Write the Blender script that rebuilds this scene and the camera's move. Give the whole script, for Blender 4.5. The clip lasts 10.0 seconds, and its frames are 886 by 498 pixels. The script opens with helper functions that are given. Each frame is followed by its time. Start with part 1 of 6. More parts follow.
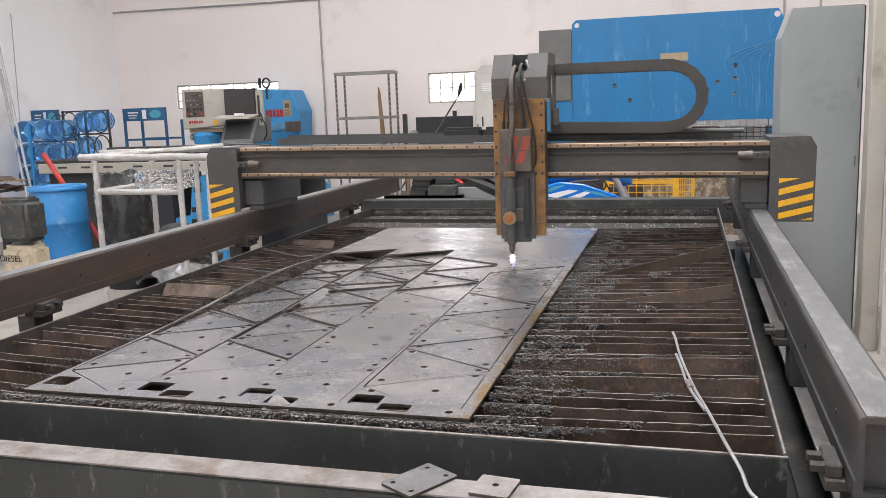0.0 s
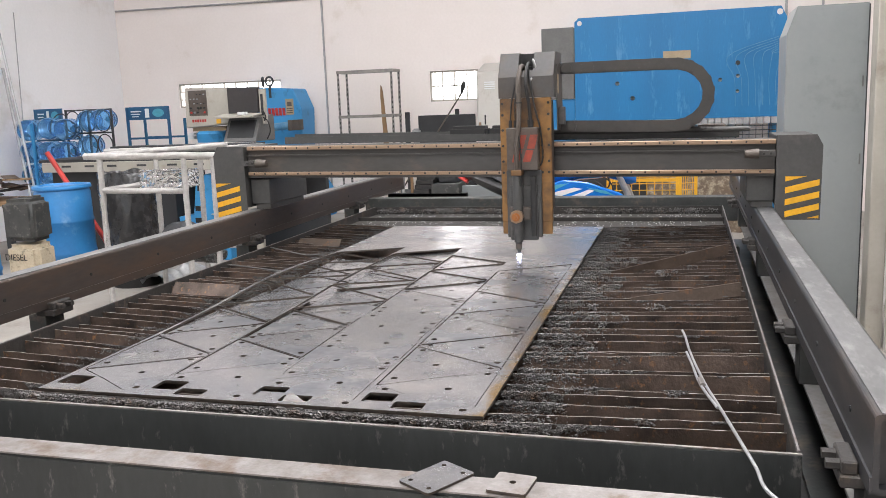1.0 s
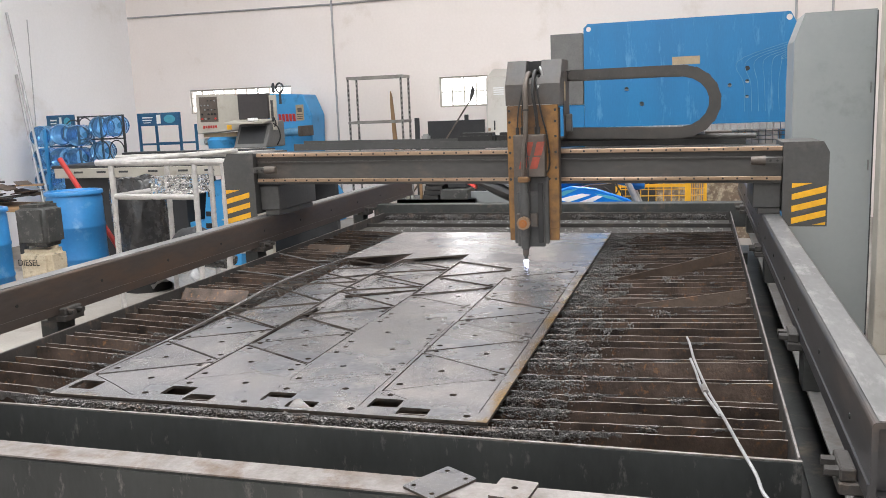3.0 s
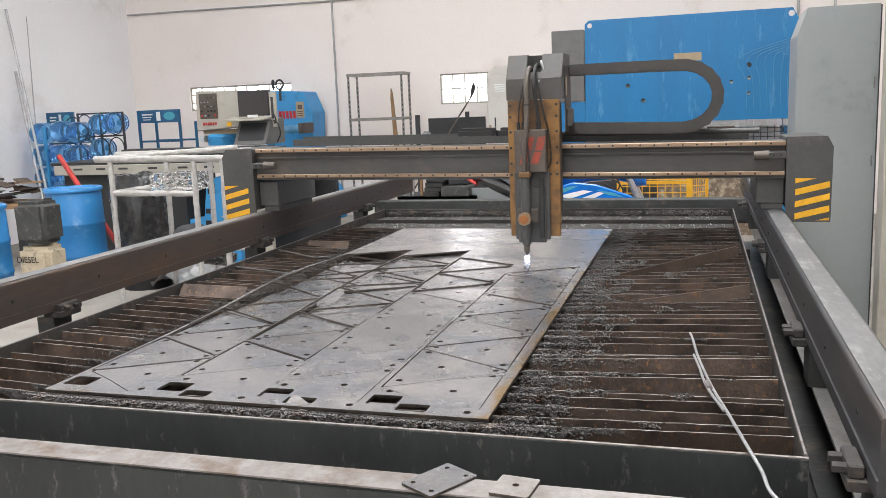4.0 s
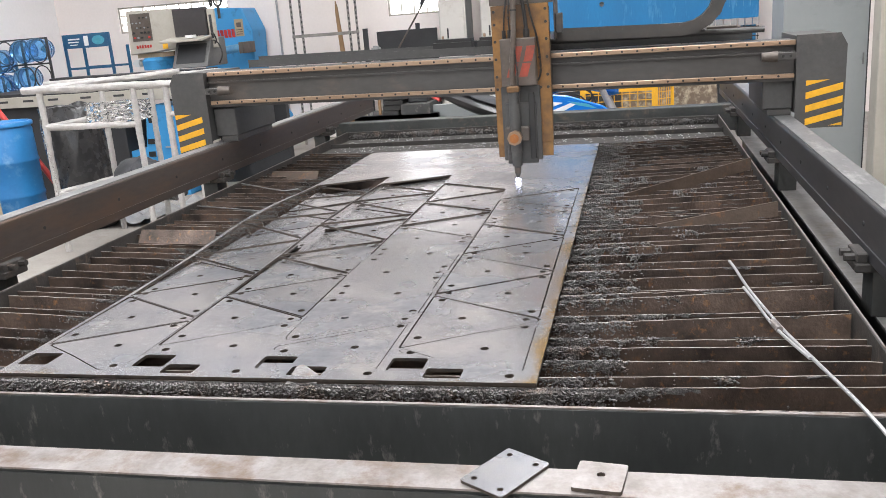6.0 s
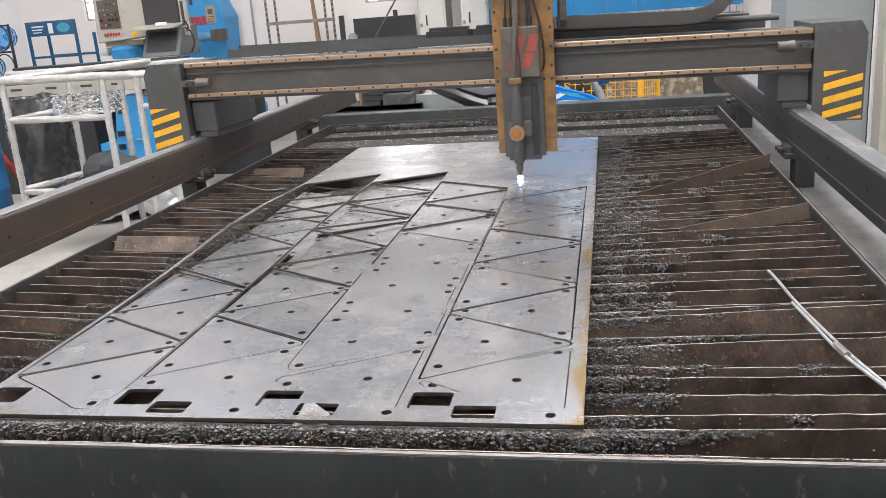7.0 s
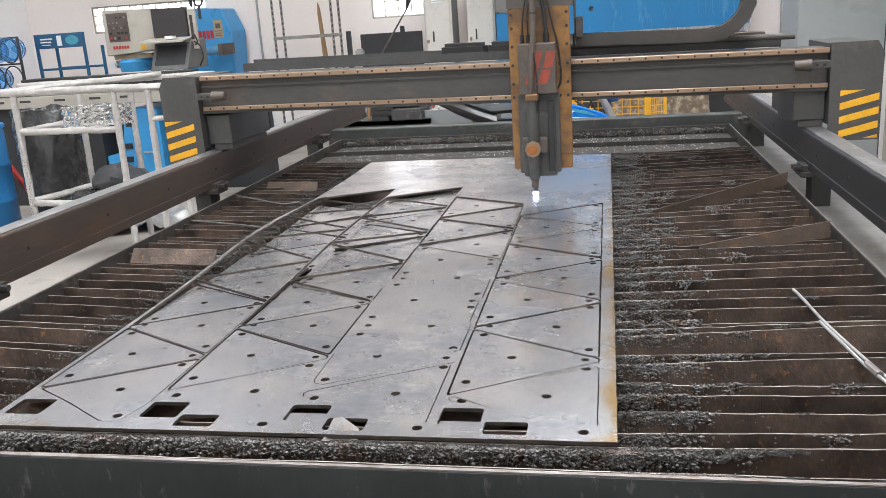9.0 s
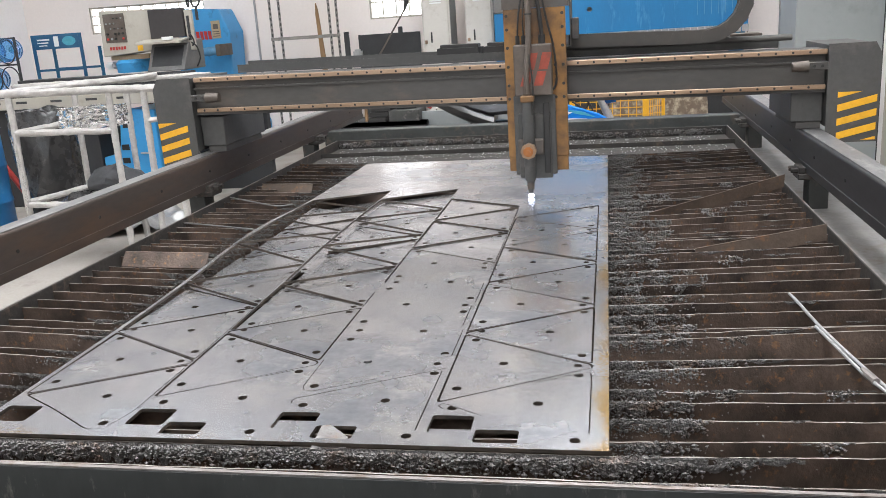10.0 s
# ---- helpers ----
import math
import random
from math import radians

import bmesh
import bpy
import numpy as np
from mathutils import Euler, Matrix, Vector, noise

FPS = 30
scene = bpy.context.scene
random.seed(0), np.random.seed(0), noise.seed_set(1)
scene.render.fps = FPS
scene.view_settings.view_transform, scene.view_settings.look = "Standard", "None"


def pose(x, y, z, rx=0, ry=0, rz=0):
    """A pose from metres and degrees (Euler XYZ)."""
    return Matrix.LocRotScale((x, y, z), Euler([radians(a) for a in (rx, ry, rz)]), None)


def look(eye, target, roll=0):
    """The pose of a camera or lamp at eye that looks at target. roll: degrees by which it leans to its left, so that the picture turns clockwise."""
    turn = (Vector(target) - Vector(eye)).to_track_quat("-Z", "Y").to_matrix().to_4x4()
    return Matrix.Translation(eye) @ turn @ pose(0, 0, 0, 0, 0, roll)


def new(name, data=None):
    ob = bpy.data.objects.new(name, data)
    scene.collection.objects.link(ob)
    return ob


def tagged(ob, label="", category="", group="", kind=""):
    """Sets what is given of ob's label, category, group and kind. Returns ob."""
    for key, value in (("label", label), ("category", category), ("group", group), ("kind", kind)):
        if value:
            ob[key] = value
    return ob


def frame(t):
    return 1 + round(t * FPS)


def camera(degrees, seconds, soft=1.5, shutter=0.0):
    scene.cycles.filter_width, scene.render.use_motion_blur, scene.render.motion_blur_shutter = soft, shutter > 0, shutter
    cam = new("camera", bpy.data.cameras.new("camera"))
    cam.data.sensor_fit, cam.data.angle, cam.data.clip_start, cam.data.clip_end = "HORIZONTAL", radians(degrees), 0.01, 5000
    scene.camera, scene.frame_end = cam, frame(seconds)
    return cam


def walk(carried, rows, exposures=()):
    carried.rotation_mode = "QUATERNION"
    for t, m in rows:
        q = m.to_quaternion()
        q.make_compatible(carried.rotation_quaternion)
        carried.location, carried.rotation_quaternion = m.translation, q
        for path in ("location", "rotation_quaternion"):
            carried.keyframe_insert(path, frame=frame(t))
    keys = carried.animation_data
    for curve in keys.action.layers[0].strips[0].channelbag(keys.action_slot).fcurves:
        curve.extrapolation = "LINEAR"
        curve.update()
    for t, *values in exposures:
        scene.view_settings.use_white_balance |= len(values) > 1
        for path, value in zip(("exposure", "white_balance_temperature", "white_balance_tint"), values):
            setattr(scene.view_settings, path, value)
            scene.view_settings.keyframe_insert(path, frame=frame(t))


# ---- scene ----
import collections
from mathutils import geometry

cam = camera(54.7, 10.0, soft=0.65)
PATH = [
    (0, (-0.04, 0.109, 1.471), (-0.585, 2.004, 1.14), -2.1),
    (0.5, (-0.055, 0.105, 1.471), (-0.6, 2.0, 1.139), -2.1),
    (1, (-0.066, 0.089, 1.477), (-0.612, 1.984, 1.141), -2.2),
    (1.5, (-0.051, 0.093, 1.48), (-0.595, 1.988, 1.144), -2.2),
    (2, (-0.035, 0.082, 1.488), (-0.584, 1.976, 1.156), -2.2),
    (2.5, (-0.04, 0.065, 1.491), (-0.607, 1.956, 1.167), -2.3),
    (4, (-0.053, 0.1, 1.472), (-0.624, 1.988, 1.144), -2.3),
    (4.5, (-0.055, 0.109, 1.466), (-0.632, 1.992, 1.119), -2.5),
    (5, (-0.083, 0.143, 1.458), (-0.662, 2.024, 1.101), -2.5),
    (5.5, (-0.181, 0.241, 1.465), (-0.722, 2.128, 1.082), -2.6),
    (6, (-0.303, 0.374, 1.468), (-0.752, 2.25, 0.942), -4.5),
    (6.2, (-0.342, 0.425, 1.467), (-0.791, 2.292, 0.907), -4.7),
    (7.3, (-0.475, 0.588, 1.479), (-0.847, 2.474, 0.926), -4.4),
    (7.5, (-0.488, 0.575, 1.481), (-0.868, 2.464, 0.947), -4.1),
    (8, (-0.493, 0.556, 1.491), (-0.878, 2.447, 0.965), -3.9),
    (8.5, (-0.496, 0.553, 1.489), (-0.883, 2.444, 0.965), -4.0),
    (9, (-0.506, 0.568, 1.476), (-0.891, 2.46, 0.952), -3.9),
    (9.5, (-0.5, 0.585, 1.477), (-0.884, 2.477, 0.954), -3.9),
    (10, (-0.493, 0.595, 1.477), (-0.877, 2.487, 0.954), -3.9),
]
walk(cam, [(t, look(eye, target, roll)) for t, eye, target, roll in PATH], exposures=[(0, -0.13, 6500, 14), (1.5, -0.01, 6500, 13), (2.5, -0.01, 6500, 12), (4, -0.04, 6480, 11), (5.5, 0.07, 6450, 11), (6.2, 0.16, 6400, 13), (7.5, 0.12, 6380, 11), (8.5, 0.05, 6380, 11), (10, 0.05, 6380, 11)])

# ---- light ----
world = bpy.data.worlds.new("sky")
scene.world = world
world.use_nodes = True
wn = world.node_tree.nodes
sky = wn.new("ShaderNodeTexSky")
sky.sky_type, sky.sun_disc = "NISHITA", False
sky.sun_elevation, sky.sun_rotation = radians(55), radians(160)
wn["Background"].inputs["Strength"].default_value = 0.12
world.node_tree.links.new(sky.outputs[0], wn["Background"].inputs[0])
sun_data = bpy.data.lights.new("sun", "SUN")
sun_data.energy, sun_data.angle, sun_data.color = 2.5, radians(0.6), (1, 0.95, 0.88)
sun = new("sun", sun_data)
sun.matrix_world = look((0, 0, 20), (-2, 11, 4.5))
ROOM = dict(x0=-8.17, x1=6.0, y0=-7.0, y1=11.3, z1=5.6)


# Unseen area lamps added below the roof as assumed overhead daylight.
def overhead_fill(x, y, w, d, watts, z=5.55):
    data = bpy.data.lights.new("skylight_lamp", "AREA")
    data.shape, data.size, data.size_y, data.energy, data.color = "RECTANGLE", w, d, watts, (0.965, 0.975, 0.98)
    ob = new("skylight_lamp", data)
    ob.location = (x, y, z)
    return ob


for sx, sy, sw, sd, watts in ((-4.6, 2.0, 1.6, 12.0, 480), (-0.4, 2.0, 1.6, 12.0, 740), (4.0, 2.0, 1.2, 12.0, 160)):
    overhead_fill(sx, sy, sw, sd, watts)
# Weak fill lamp added behind the camera, from an assumed, unseen opening.
south_fill = bpy.data.lights.new("doorway_lamp", "AREA")
south_fill.shape, south_fill.size, south_fill.size_y, south_fill.energy, south_fill.color = "RECTANGLE", 5.0, 3.6, 50, (0.965, 0.975, 0.98)
south_fill_lamp = new("doorway_lamp", south_fill)
south_fill_lamp.matrix_world = look((-2.0, -6.9, 2.0), (-2.0, 4.0, 1.4))

# ---- materials ----


def material(name, col, col2=None, rough=0.6, metal=0.0, scale=6.0, fine=70.0, bump=0.15, stain=None, amount=0.35,
             stain_scale=3.0, spread=0.0, vary=0.12, stretch=(1, 1, 1), coat=0.0, fine_amount=0.35):
    m = bpy.data.materials.new(name)
    m.use_nodes = True
    nt = m.node_tree
    n, l = nt.nodes, nt.links
    b = n["Principled BSDF"]
    b.inputs["Metallic"].default_value = metal
    b.inputs["Coat Weight"].default_value = coat
    tc, mp = n.new("ShaderNodeTexCoord"), n.new("ShaderNodeMapping")
    mp.inputs["Scale"].default_value = stretch
    l.new(tc.outputs["Object"], mp.inputs["Vector"])

    def noise_node(s, detail=5.0, rg=0.55):
        k = n.new("ShaderNodeTexNoise")
        k.inputs["Scale"].default_value, k.inputs["Detail"].default_value, k.inputs["Roughness"].default_value = s, detail, rg
        l.new(mp.outputs["Vector"], k.inputs["Vector"])
        return k

    def ramp(src, a, c):
        r = n.new("ShaderNodeMapRange")
        r.inputs["From Min"].default_value, r.inputs["From Max"].default_value = a, c
        l.new(src, r.inputs["Value"])
        return r.outputs["Result"]

    def mix(fac, a, c, kind="MIX"):
        k = n.new("ShaderNodeMix")
        k.data_type, k.blend_type = "RGBA", kind
        for sock, v in ((k.inputs[0], fac), (k.inputs[6], a), (k.inputs[7], c)):
            if hasattr(v, "is_output"):
                l.new(v, sock)
            else:
                sock.default_value = (*v, 1) if isinstance(v, tuple) else v
        return k.outputs[2]

    big, small = noise_node(scale), noise_node(fine, 4.0, 0.6)
    col2 = col2 or tuple(min(1, c * (1 - 2 * vary)) for c in col)
    c = mix(ramp(big.outputs["Fac"], 0.35, 0.68), col, col2)
    g = ramp(small.outputs["Fac"], 0.25, 0.75)
    c = mix(fine_amount, c, mix(g, (0.35, 0.35, 0.35), (1, 1, 1)), "MULTIPLY")
    if stain:
        st = noise_node(stain_scale, 8.0, 0.68)
        c = mix(ramp(st.outputs["Fac"], 0.62 - 0.3 * amount, 0.80 - 0.3 * amount), c, stain)
    if spread:
        oi = n.new("ShaderNodeObjectInfo")
        hsv = n.new("ShaderNodeHueSaturation")
        mr = n.new("ShaderNodeMapRange")
        mr.inputs["To Min"].default_value, mr.inputs["To Max"].default_value = 1 - spread, 1 + spread
        l.new(oi.outputs["Random"], mr.inputs["Value"])
        l.new(mr.outputs["Result"], hsv.inputs["Value"])
        l.new(c, hsv.inputs["Color"])
        c = hsv.outputs["Color"]
    l.new(c, b.inputs["Base Color"])
    rr = n.new("ShaderNodeMapRange")
    rr.inputs["To Min"].default_value, rr.inputs["To Max"].default_value = max(0.03, rough - 0.12), min(1, rough + 0.15)
    l.new(big.outputs["Fac"], rr.inputs["Value"])
    l.new(rr.outputs["Result"], b.inputs["Roughness"])
    if bump:
        bp = n.new("ShaderNodeBump")
        bp.inputs["Strength"].default_value, bp.inputs["Distance"].default_value = bump, 0.006
        l.new(small.outputs["Fac"], bp.inputs["Height"])
        l.new(bp.outputs["Normal"], b.inputs["Normal"])
    return m


def glow(name, col, strength):
    m = bpy.data.materials.new(name)
    m.use_nodes = True
    b = m.node_tree.nodes["Principled BSDF"]
    b.inputs["Base Color"].default_value = (*col, 1)
    b.inputs["Emission Color"].default_value = (*col, 1)
    b.inputs["Emission Strength"].default_value = strength
    return m


def clear(name, col, rough=0.08, trans=0.9, ior=1.3):
    m = bpy.data.materials.new(name)
    m.use_nodes = True
    b = m.node_tree.nodes["Principled BSDF"]
    b.inputs["Base Color"].default_value = (*col, 1)
    b.inputs["Roughness"].default_value = rough
    b.inputs["Transmission Weight"].default_value = trans
    b.inputs["IOR"].default_value = ior
    return m


M_PLASTER = material("plaster", (0.90, 0.835, 0.80), (0.86, 0.79, 0.75), 0.9, scale=0.8, fine=30, bump=0.08, stain=(0.70, 0.62, 0.55), amount=0.12, stain_scale=1.2, fine_amount=0.08)
M_PLASTER_W = material("plaster_white", (0.90, 0.89, 0.895), (0.86, 0.85, 0.85), 0.9, scale=0.8, fine=30, bump=0.08, stain=(0.72, 0.69, 0.66), amount=0.10, stain_scale=1.5, fine_amount=0.08)
M_CONCRETE = material("concrete", (0.40, 0.37, 0.335), (0.31, 0.285, 0.255), 0.85, scale=1.4, fine=60, bump=0.2, stain=(0.22, 0.19, 0.17), amount=0.25, stain_scale=2.2, fine_amount=0.25)
M_ROOF = material("roof_sheet", (0.62, 0.62, 0.62), (0.55, 0.55, 0.54), 0.6, scale=2, bump=0.05)
M_FRAME = material("dark_painted_steel", (0.060, 0.064, 0.062), (0.040, 0.043, 0.041), 0.5, 0.2, scale=5, fine=55, bump=0.12, stain=(0.14, 0.11, 0.085), amount=0.25, stain_scale=9)
M_EDGE = material("worn_steel_edge", (0.36, 0.335, 0.325), (0.23, 0.205, 0.19), 0.45, 0.65, scale=14, fine=120, bump=0.1, stain=(0.16, 0.11, 0.08), amount=0.35, stain_scale=12)
M_NEAR = material("scuffed_dark_steel", (0.058, 0.062, 0.060), (0.038, 0.041, 0.040), 0.5, 0.2, scale=5, fine=55, bump=0.15, stain=(0.22, 0.21, 0.19), amount=0.11, stain_scale=34, stretch=(1, 1, 0.4))
M_TRAY = material("tray_steel", (0.046, 0.041, 0.037), (0.028, 0.026, 0.024), 0.65, 0.15, scale=6, fine=80, bump=0.25, stain=(0.12, 0.088, 0.065), amount=0.22, stain_scale=16)
M_RAIL = material("rail_steel", (0.125, 0.100, 0.086), (0.082, 0.073, 0.068), 0.33, 0.55, scale=3, fine=60, bump=0.06, stain=(0.15, 0.095, 0.065), amount=0.35, stain_scale=3, stretch=(1, 0.25, 1))
M_RAILR = material("rail_steel_grey", (0.074, 0.074, 0.078), (0.050, 0.050, 0.053), 0.38, 0.5, scale=3, fine=60, bump=0.06, stain=(0.13, 0.105, 0.09), amount=0.2, stain_scale=4, stretch=(1, 0.25, 1))
M_RAILTOP = material("rail_top_steel", (0.24, 0.24, 0.24), (0.17, 0.17, 0.17), 0.42, 0.5, scale=6, fine=70, bump=0.08, stain=(0.36, 0.35, 0.35), amount=0.35, stain_scale=20, stretch=(1, 0.3, 1))
M_SLAT = material("rusty_slat", (0.150, 0.108, 0.085), (0.036, 0.028, 0.024), 0.46, 0.3, scale=11, fine=150, bump=0.35, stain=(0.27, 0.135, 0.055), amount=0.16, stain_scale=60, spread=0.38, fine_amount=0.45, stretch=(0.8, 1, 0.7))
M_STRIP = material("rusty_strip", (0.135, 0.100, 0.076), (0.085, 0.062, 0.048), 0.5, 0.35, scale=9, fine=90, bump=0.2, stain=(0.25, 0.12, 0.05), amount=0.2, stain_scale=20)
# Slat tops coloured paler than the faces, to strengthen their lit upper edge.
M_SLATEDGE = material("slat_edge", (0.44, 0.395, 0.36), (0.17, 0.140, 0.120), 0.45, 0.55, scale=25, fine=160, bump=0.3, fine_amount=0.5)
M_DROSS = material("dross", (0.23, 0.225, 0.22), (0.11, 0.10, 0.094), 0.40, 0.55, scale=20, fine=120, bump=0.5, stain=(0.14, 0.08, 0.045), amount=0.3, stain_scale=16)
M_CRUST = material("slag_crust", (0.20, 0.195, 0.19), (0.075, 0.070, 0.066), 0.45, 0.35, scale=45, fine=260, bump=0.6, stain=(0.38, 0.375, 0.37), amount=0.22, stain_scale=90, fine_amount=0.6)
M_PLATE = material("steel_sheet", (0.66, 0.662, 0.68), (0.37, 0.39, 0.428), 0.245, 0.9, scale=4.5, fine=60, bump=0.03, stain=(0.66, 0.65, 0.63), amount=0.32, stain_scale=8, fine_amount=0.36, spread=0.13)
M_PLATE_EDGE = material("cut_edge", (0.13, 0.105, 0.085), (0.06, 0.052, 0.046), 0.5, 0.6, scale=30, fine=200, bump=0.25)
M_BEAM = material("gantry_grey", (0.085, 0.082, 0.078), (0.060, 0.058, 0.056), 0.45, 0.25, scale=3, fine=50, bump=0.06, stain=(0.14, 0.11, 0.09), amount=0.2, stain_scale=4, stretch=(0.4, 1, 1))
M_GREY = material("end_plate_grey", (0.072, 0.072, 0.070), (0.060, 0.060, 0.058), 0.55, 0.1, scale=3, fine=60, bump=0.04, stain=(0.11, 0.10, 0.095), amount=0.15, stain_scale=6)
M_TAN = material("oiled_rail", (0.42, 0.30, 0.21), (0.30, 0.20, 0.13), 0.35, 0.6, scale=6, fine=60, bump=0.05, stretch=(0.3, 1, 1))
M_BRONZE = material("heat_tinted_plate", (0.30, 0.155, 0.050), (0.20, 0.105, 0.040), 0.42, 0.4, scale=5, fine=60, bump=0.06, stain=(0.085, 0.052, 0.032), amount=0.48, stain_scale=5)
M_COVER = material("cover_grey", (0.075, 0.072, 0.070), (0.085, 0.066, 0.052), 0.55, 0.1, scale=5, fine=60, bump=0.05)
M_BOX = material("control_box_grey", (0.12, 0.10, 0.085), (0.085, 0.068, 0.055), 0.5, 0.2, scale=9, fine=80, bump=0.05)
M_ORANGE = material("orange_mark", (0.36, 0.055, 0.028), (0.17, 0.045, 0.028), 0.6, scale=20, fine=90, bump=0.03)
M_COPPER = material("copper", (0.50, 0.20, 0.07), (0.32, 0.13, 0.05), 0.35, 0.8, scale=30, fine=120, bump=0.1)
M_BLACK = material("black_rubber", (0.013, 0.013, 0.013), (0.022, 0.021, 0.020), 0.55, scale=12, fine=80, bump=0.1)
M_CHAIN = material("chain_plastic", (0.040, 0.038, 0.035), (0.062, 0.055, 0.048), 0.6, scale=10, fine=60, bump=0.1)
M_YELLOW = material("yellow_paint", (0.80, 0.43, 0.015), (0.70, 0.36, 0.015), 0.5, scale=10, fine=80, bump=0.03, stain=(0.45, 0.25, 0.03), amount=0.15, stain_scale=14)
M_BLUE = material("blue_paint", (0.008, 0.185, 0.43), (0.008, 0.160, 0.375), 0.42, scale=2, fine=40, bump=0.04, stain=(0.10, 0.30, 0.53), amount=0.2, stain_scale=5, fine_amount=0.18, stretch=(1.6, 1, 0.35))
M_PALEBLUE = material("scuffed_wire", (0.16, 0.35, 0.52), (0.07, 0.25, 0.46), 0.5, 0.2, scale=12, fine=60, bump=0.0)
M_MACH = material("machine_blue", (0.045, 0.30, 0.62), (0.04, 0.26, 0.54), 0.45, scale=2, fine=40, bump=0.04, fine_amount=0.1, stain=(0.02, 0.10, 0.2), amount=0.1, stain_scale=6)
M_CAB = material("cabinet_grey", (0.255, 0.272, 0.274), (0.215, 0.232, 0.235), 0.45, scale=1.2, fine=30, bump=0.03, stain=(0.16, 0.17, 0.17), amount=0.22, stain_scale=2.5, fine_amount=0.08)
M_BEIGE = material("beige_paint", (0.43, 0.405, 0.35), (0.38, 0.355, 0.305), 0.5, scale=3, fine=40, bump=0.03, fine_amount=0.12, stain=(0.24, 0.21, 0.17), amount=0.2, stain_scale=5)
M_LOCK = material("locker_grey", (0.60, 0.58, 0.54), (0.54, 0.52, 0.48), 0.5, scale=2, fine=40, bump=0.04, stain=(0.40, 0.36, 0.31), amount=0.2, stain_scale=6, fine_amount=0.1)
M_PIPE = material("wrapped_white_pipe", (0.52, 0.50, 0.48), (0.40, 0.385, 0.37), 0.42, scale=22, fine=110, bump=0.4, stain=(0.36, 0.34, 0.32), amount=0.3, stain_scale=24, fine_amount=0.3)
M_DRUM = material("drum_blue", (0.035, 0.24, 0.55), (0.03, 0.20, 0.48), 0.4, scale=4, fine=40, bump=0.05, stain=(0.16, 0.34, 0.56), amount=0.22, stain_scale=6, fine_amount=0.15)
M_JUGK = material("jug_black", (0.035, 0.037, 0.036), (0.07, 0.07, 0.066), 0.6, scale=10, fine=60, bump=0.15, stain=(0.20, 0.19, 0.17), amount=0.18, stain_scale=18)
M_JUGW = material("jug_cream", (0.60, 0.52, 0.38), (0.50, 0.42, 0.30), 0.5, scale=8, fine=60, bump=0.1, stain=(0.10, 0.09, 0.07), amount=0.3, stain_scale=16)
M_BAG = material("bin_bag", (0.022, 0.022, 0.023), (0.035, 0.035, 0.036), 0.25, scale=14, fine=26, bump=0.9, coat=0.3)
M_CLOTH = material("grey_cloth", (0.07, 0.072, 0.078), (0.05, 0.052, 0.056), 0.9, scale=9, fine=90, bump=0.3)
M_WOOD = material("wood", (0.36, 0.22, 0.11), (0.26, 0.15, 0.075), 0.7, scale=6, fine=50, bump=0.2, stretch=(1, 1, 0.2))
M_RED = material("red_paint", (0.55, 0.035, 0.025), None, 0.45, scale=8, fine=60, bump=0.04)
M_ALU = material("galvanised", (0.52, 0.52, 0.52), (0.40, 0.40, 0.40), 0.4, 0.6, scale=12, fine=90, bump=0.08)
M_ANGLE = material("slotted_angle", (0.36, 0.34, 0.31), (0.26, 0.24, 0.22), 0.55, 0.4, scale=12, fine=90, bump=0.08)
M_DARK = material("dark_sheet", (0.036, 0.038, 0.041), (0.026, 0.027, 0.029), 0.6, scale=3, fine=50, bump=0.05)
M_SCREEN = material("monitor_dark", (0.030, 0.027, 0.027), (0.036, 0.032, 0.032), 0.4, scale=3, fine=40, bump=0.0)
M_WHITE = material("white_print", (0.78, 0.80, 0.80), None, 0.6, scale=5, fine=40, bump=0.0, vary=0.04, fine_amount=0.05)
M_TEAL = material("sign_blue", (0.012, 0.075, 0.18), (0.012, 0.12, 0.22), 0.4, scale=2.5, fine=40, bump=0.0, fine_amount=0.1)
M_CYAN = material("sign_cyan", (0.08, 0.42, 0.58), None, 0.4, scale=6, fine=40, bump=0.0)
M_CARD = material("card_tan", (0.45, 0.36, 0.24), (0.40, 0.31, 0.20), 0.8, scale=12, fine=90, bump=0.05)
M_CAMO = material("camouflage_cloth", (0.16, 0.12, 0.085), (0.15, 0.11, 0.08), 0.9, scale=14, fine=90, bump=0.15, stain=(0.42, 0.36, 0.27), amount=0.5, stain_scale=13, fine_amount=0.15)
M_BIKE = material("motorcycle_blue", (0.012, 0.19, 0.66), (0.010, 0.15, 0.58), 0.22, scale=4, fine=40, bump=0.0, coat=0.6, fine_amount=0.05)
M_BIKEK = material("motorcycle_black", (0.016, 0.016, 0.017), (0.024, 0.024, 0.026), 0.3, scale=6, fine=60, bump=0.03, coat=0.4)
M_BOTTLE = clear("bottle_plastic", (0.22, 0.55, 0.95), 0.10, 0.85, 1.2)
M_WRAP = clear("clear_wrap", (0.93, 0.93, 0.92), 0.10, 0.92, 1.15)
M_BOXGREY = material("dull_grey_paint", (0.17, 0.17, 0.165), (0.13, 0.13, 0.125), 0.5, 0.2, scale=4, fine=50, bump=0.05)
# Dusty steel, coloured paler still to offset the rail's shadow on it.
M_FLANGE = material("dusty_flange", (0.29, 0.285, 0.28), (0.21, 0.205, 0.20), 0.6, 0.2, scale=7, fine=60, bump=0.08, stain=(0.16, 0.13, 0.11), amount=0.25, stain_scale=9)
M_DAY = glow("daylight_beyond", (0.95, 0.98, 1.0), 4.0)
M_ARC = glow("plasma_arc", (0.72, 0.76, 1.0), 11)



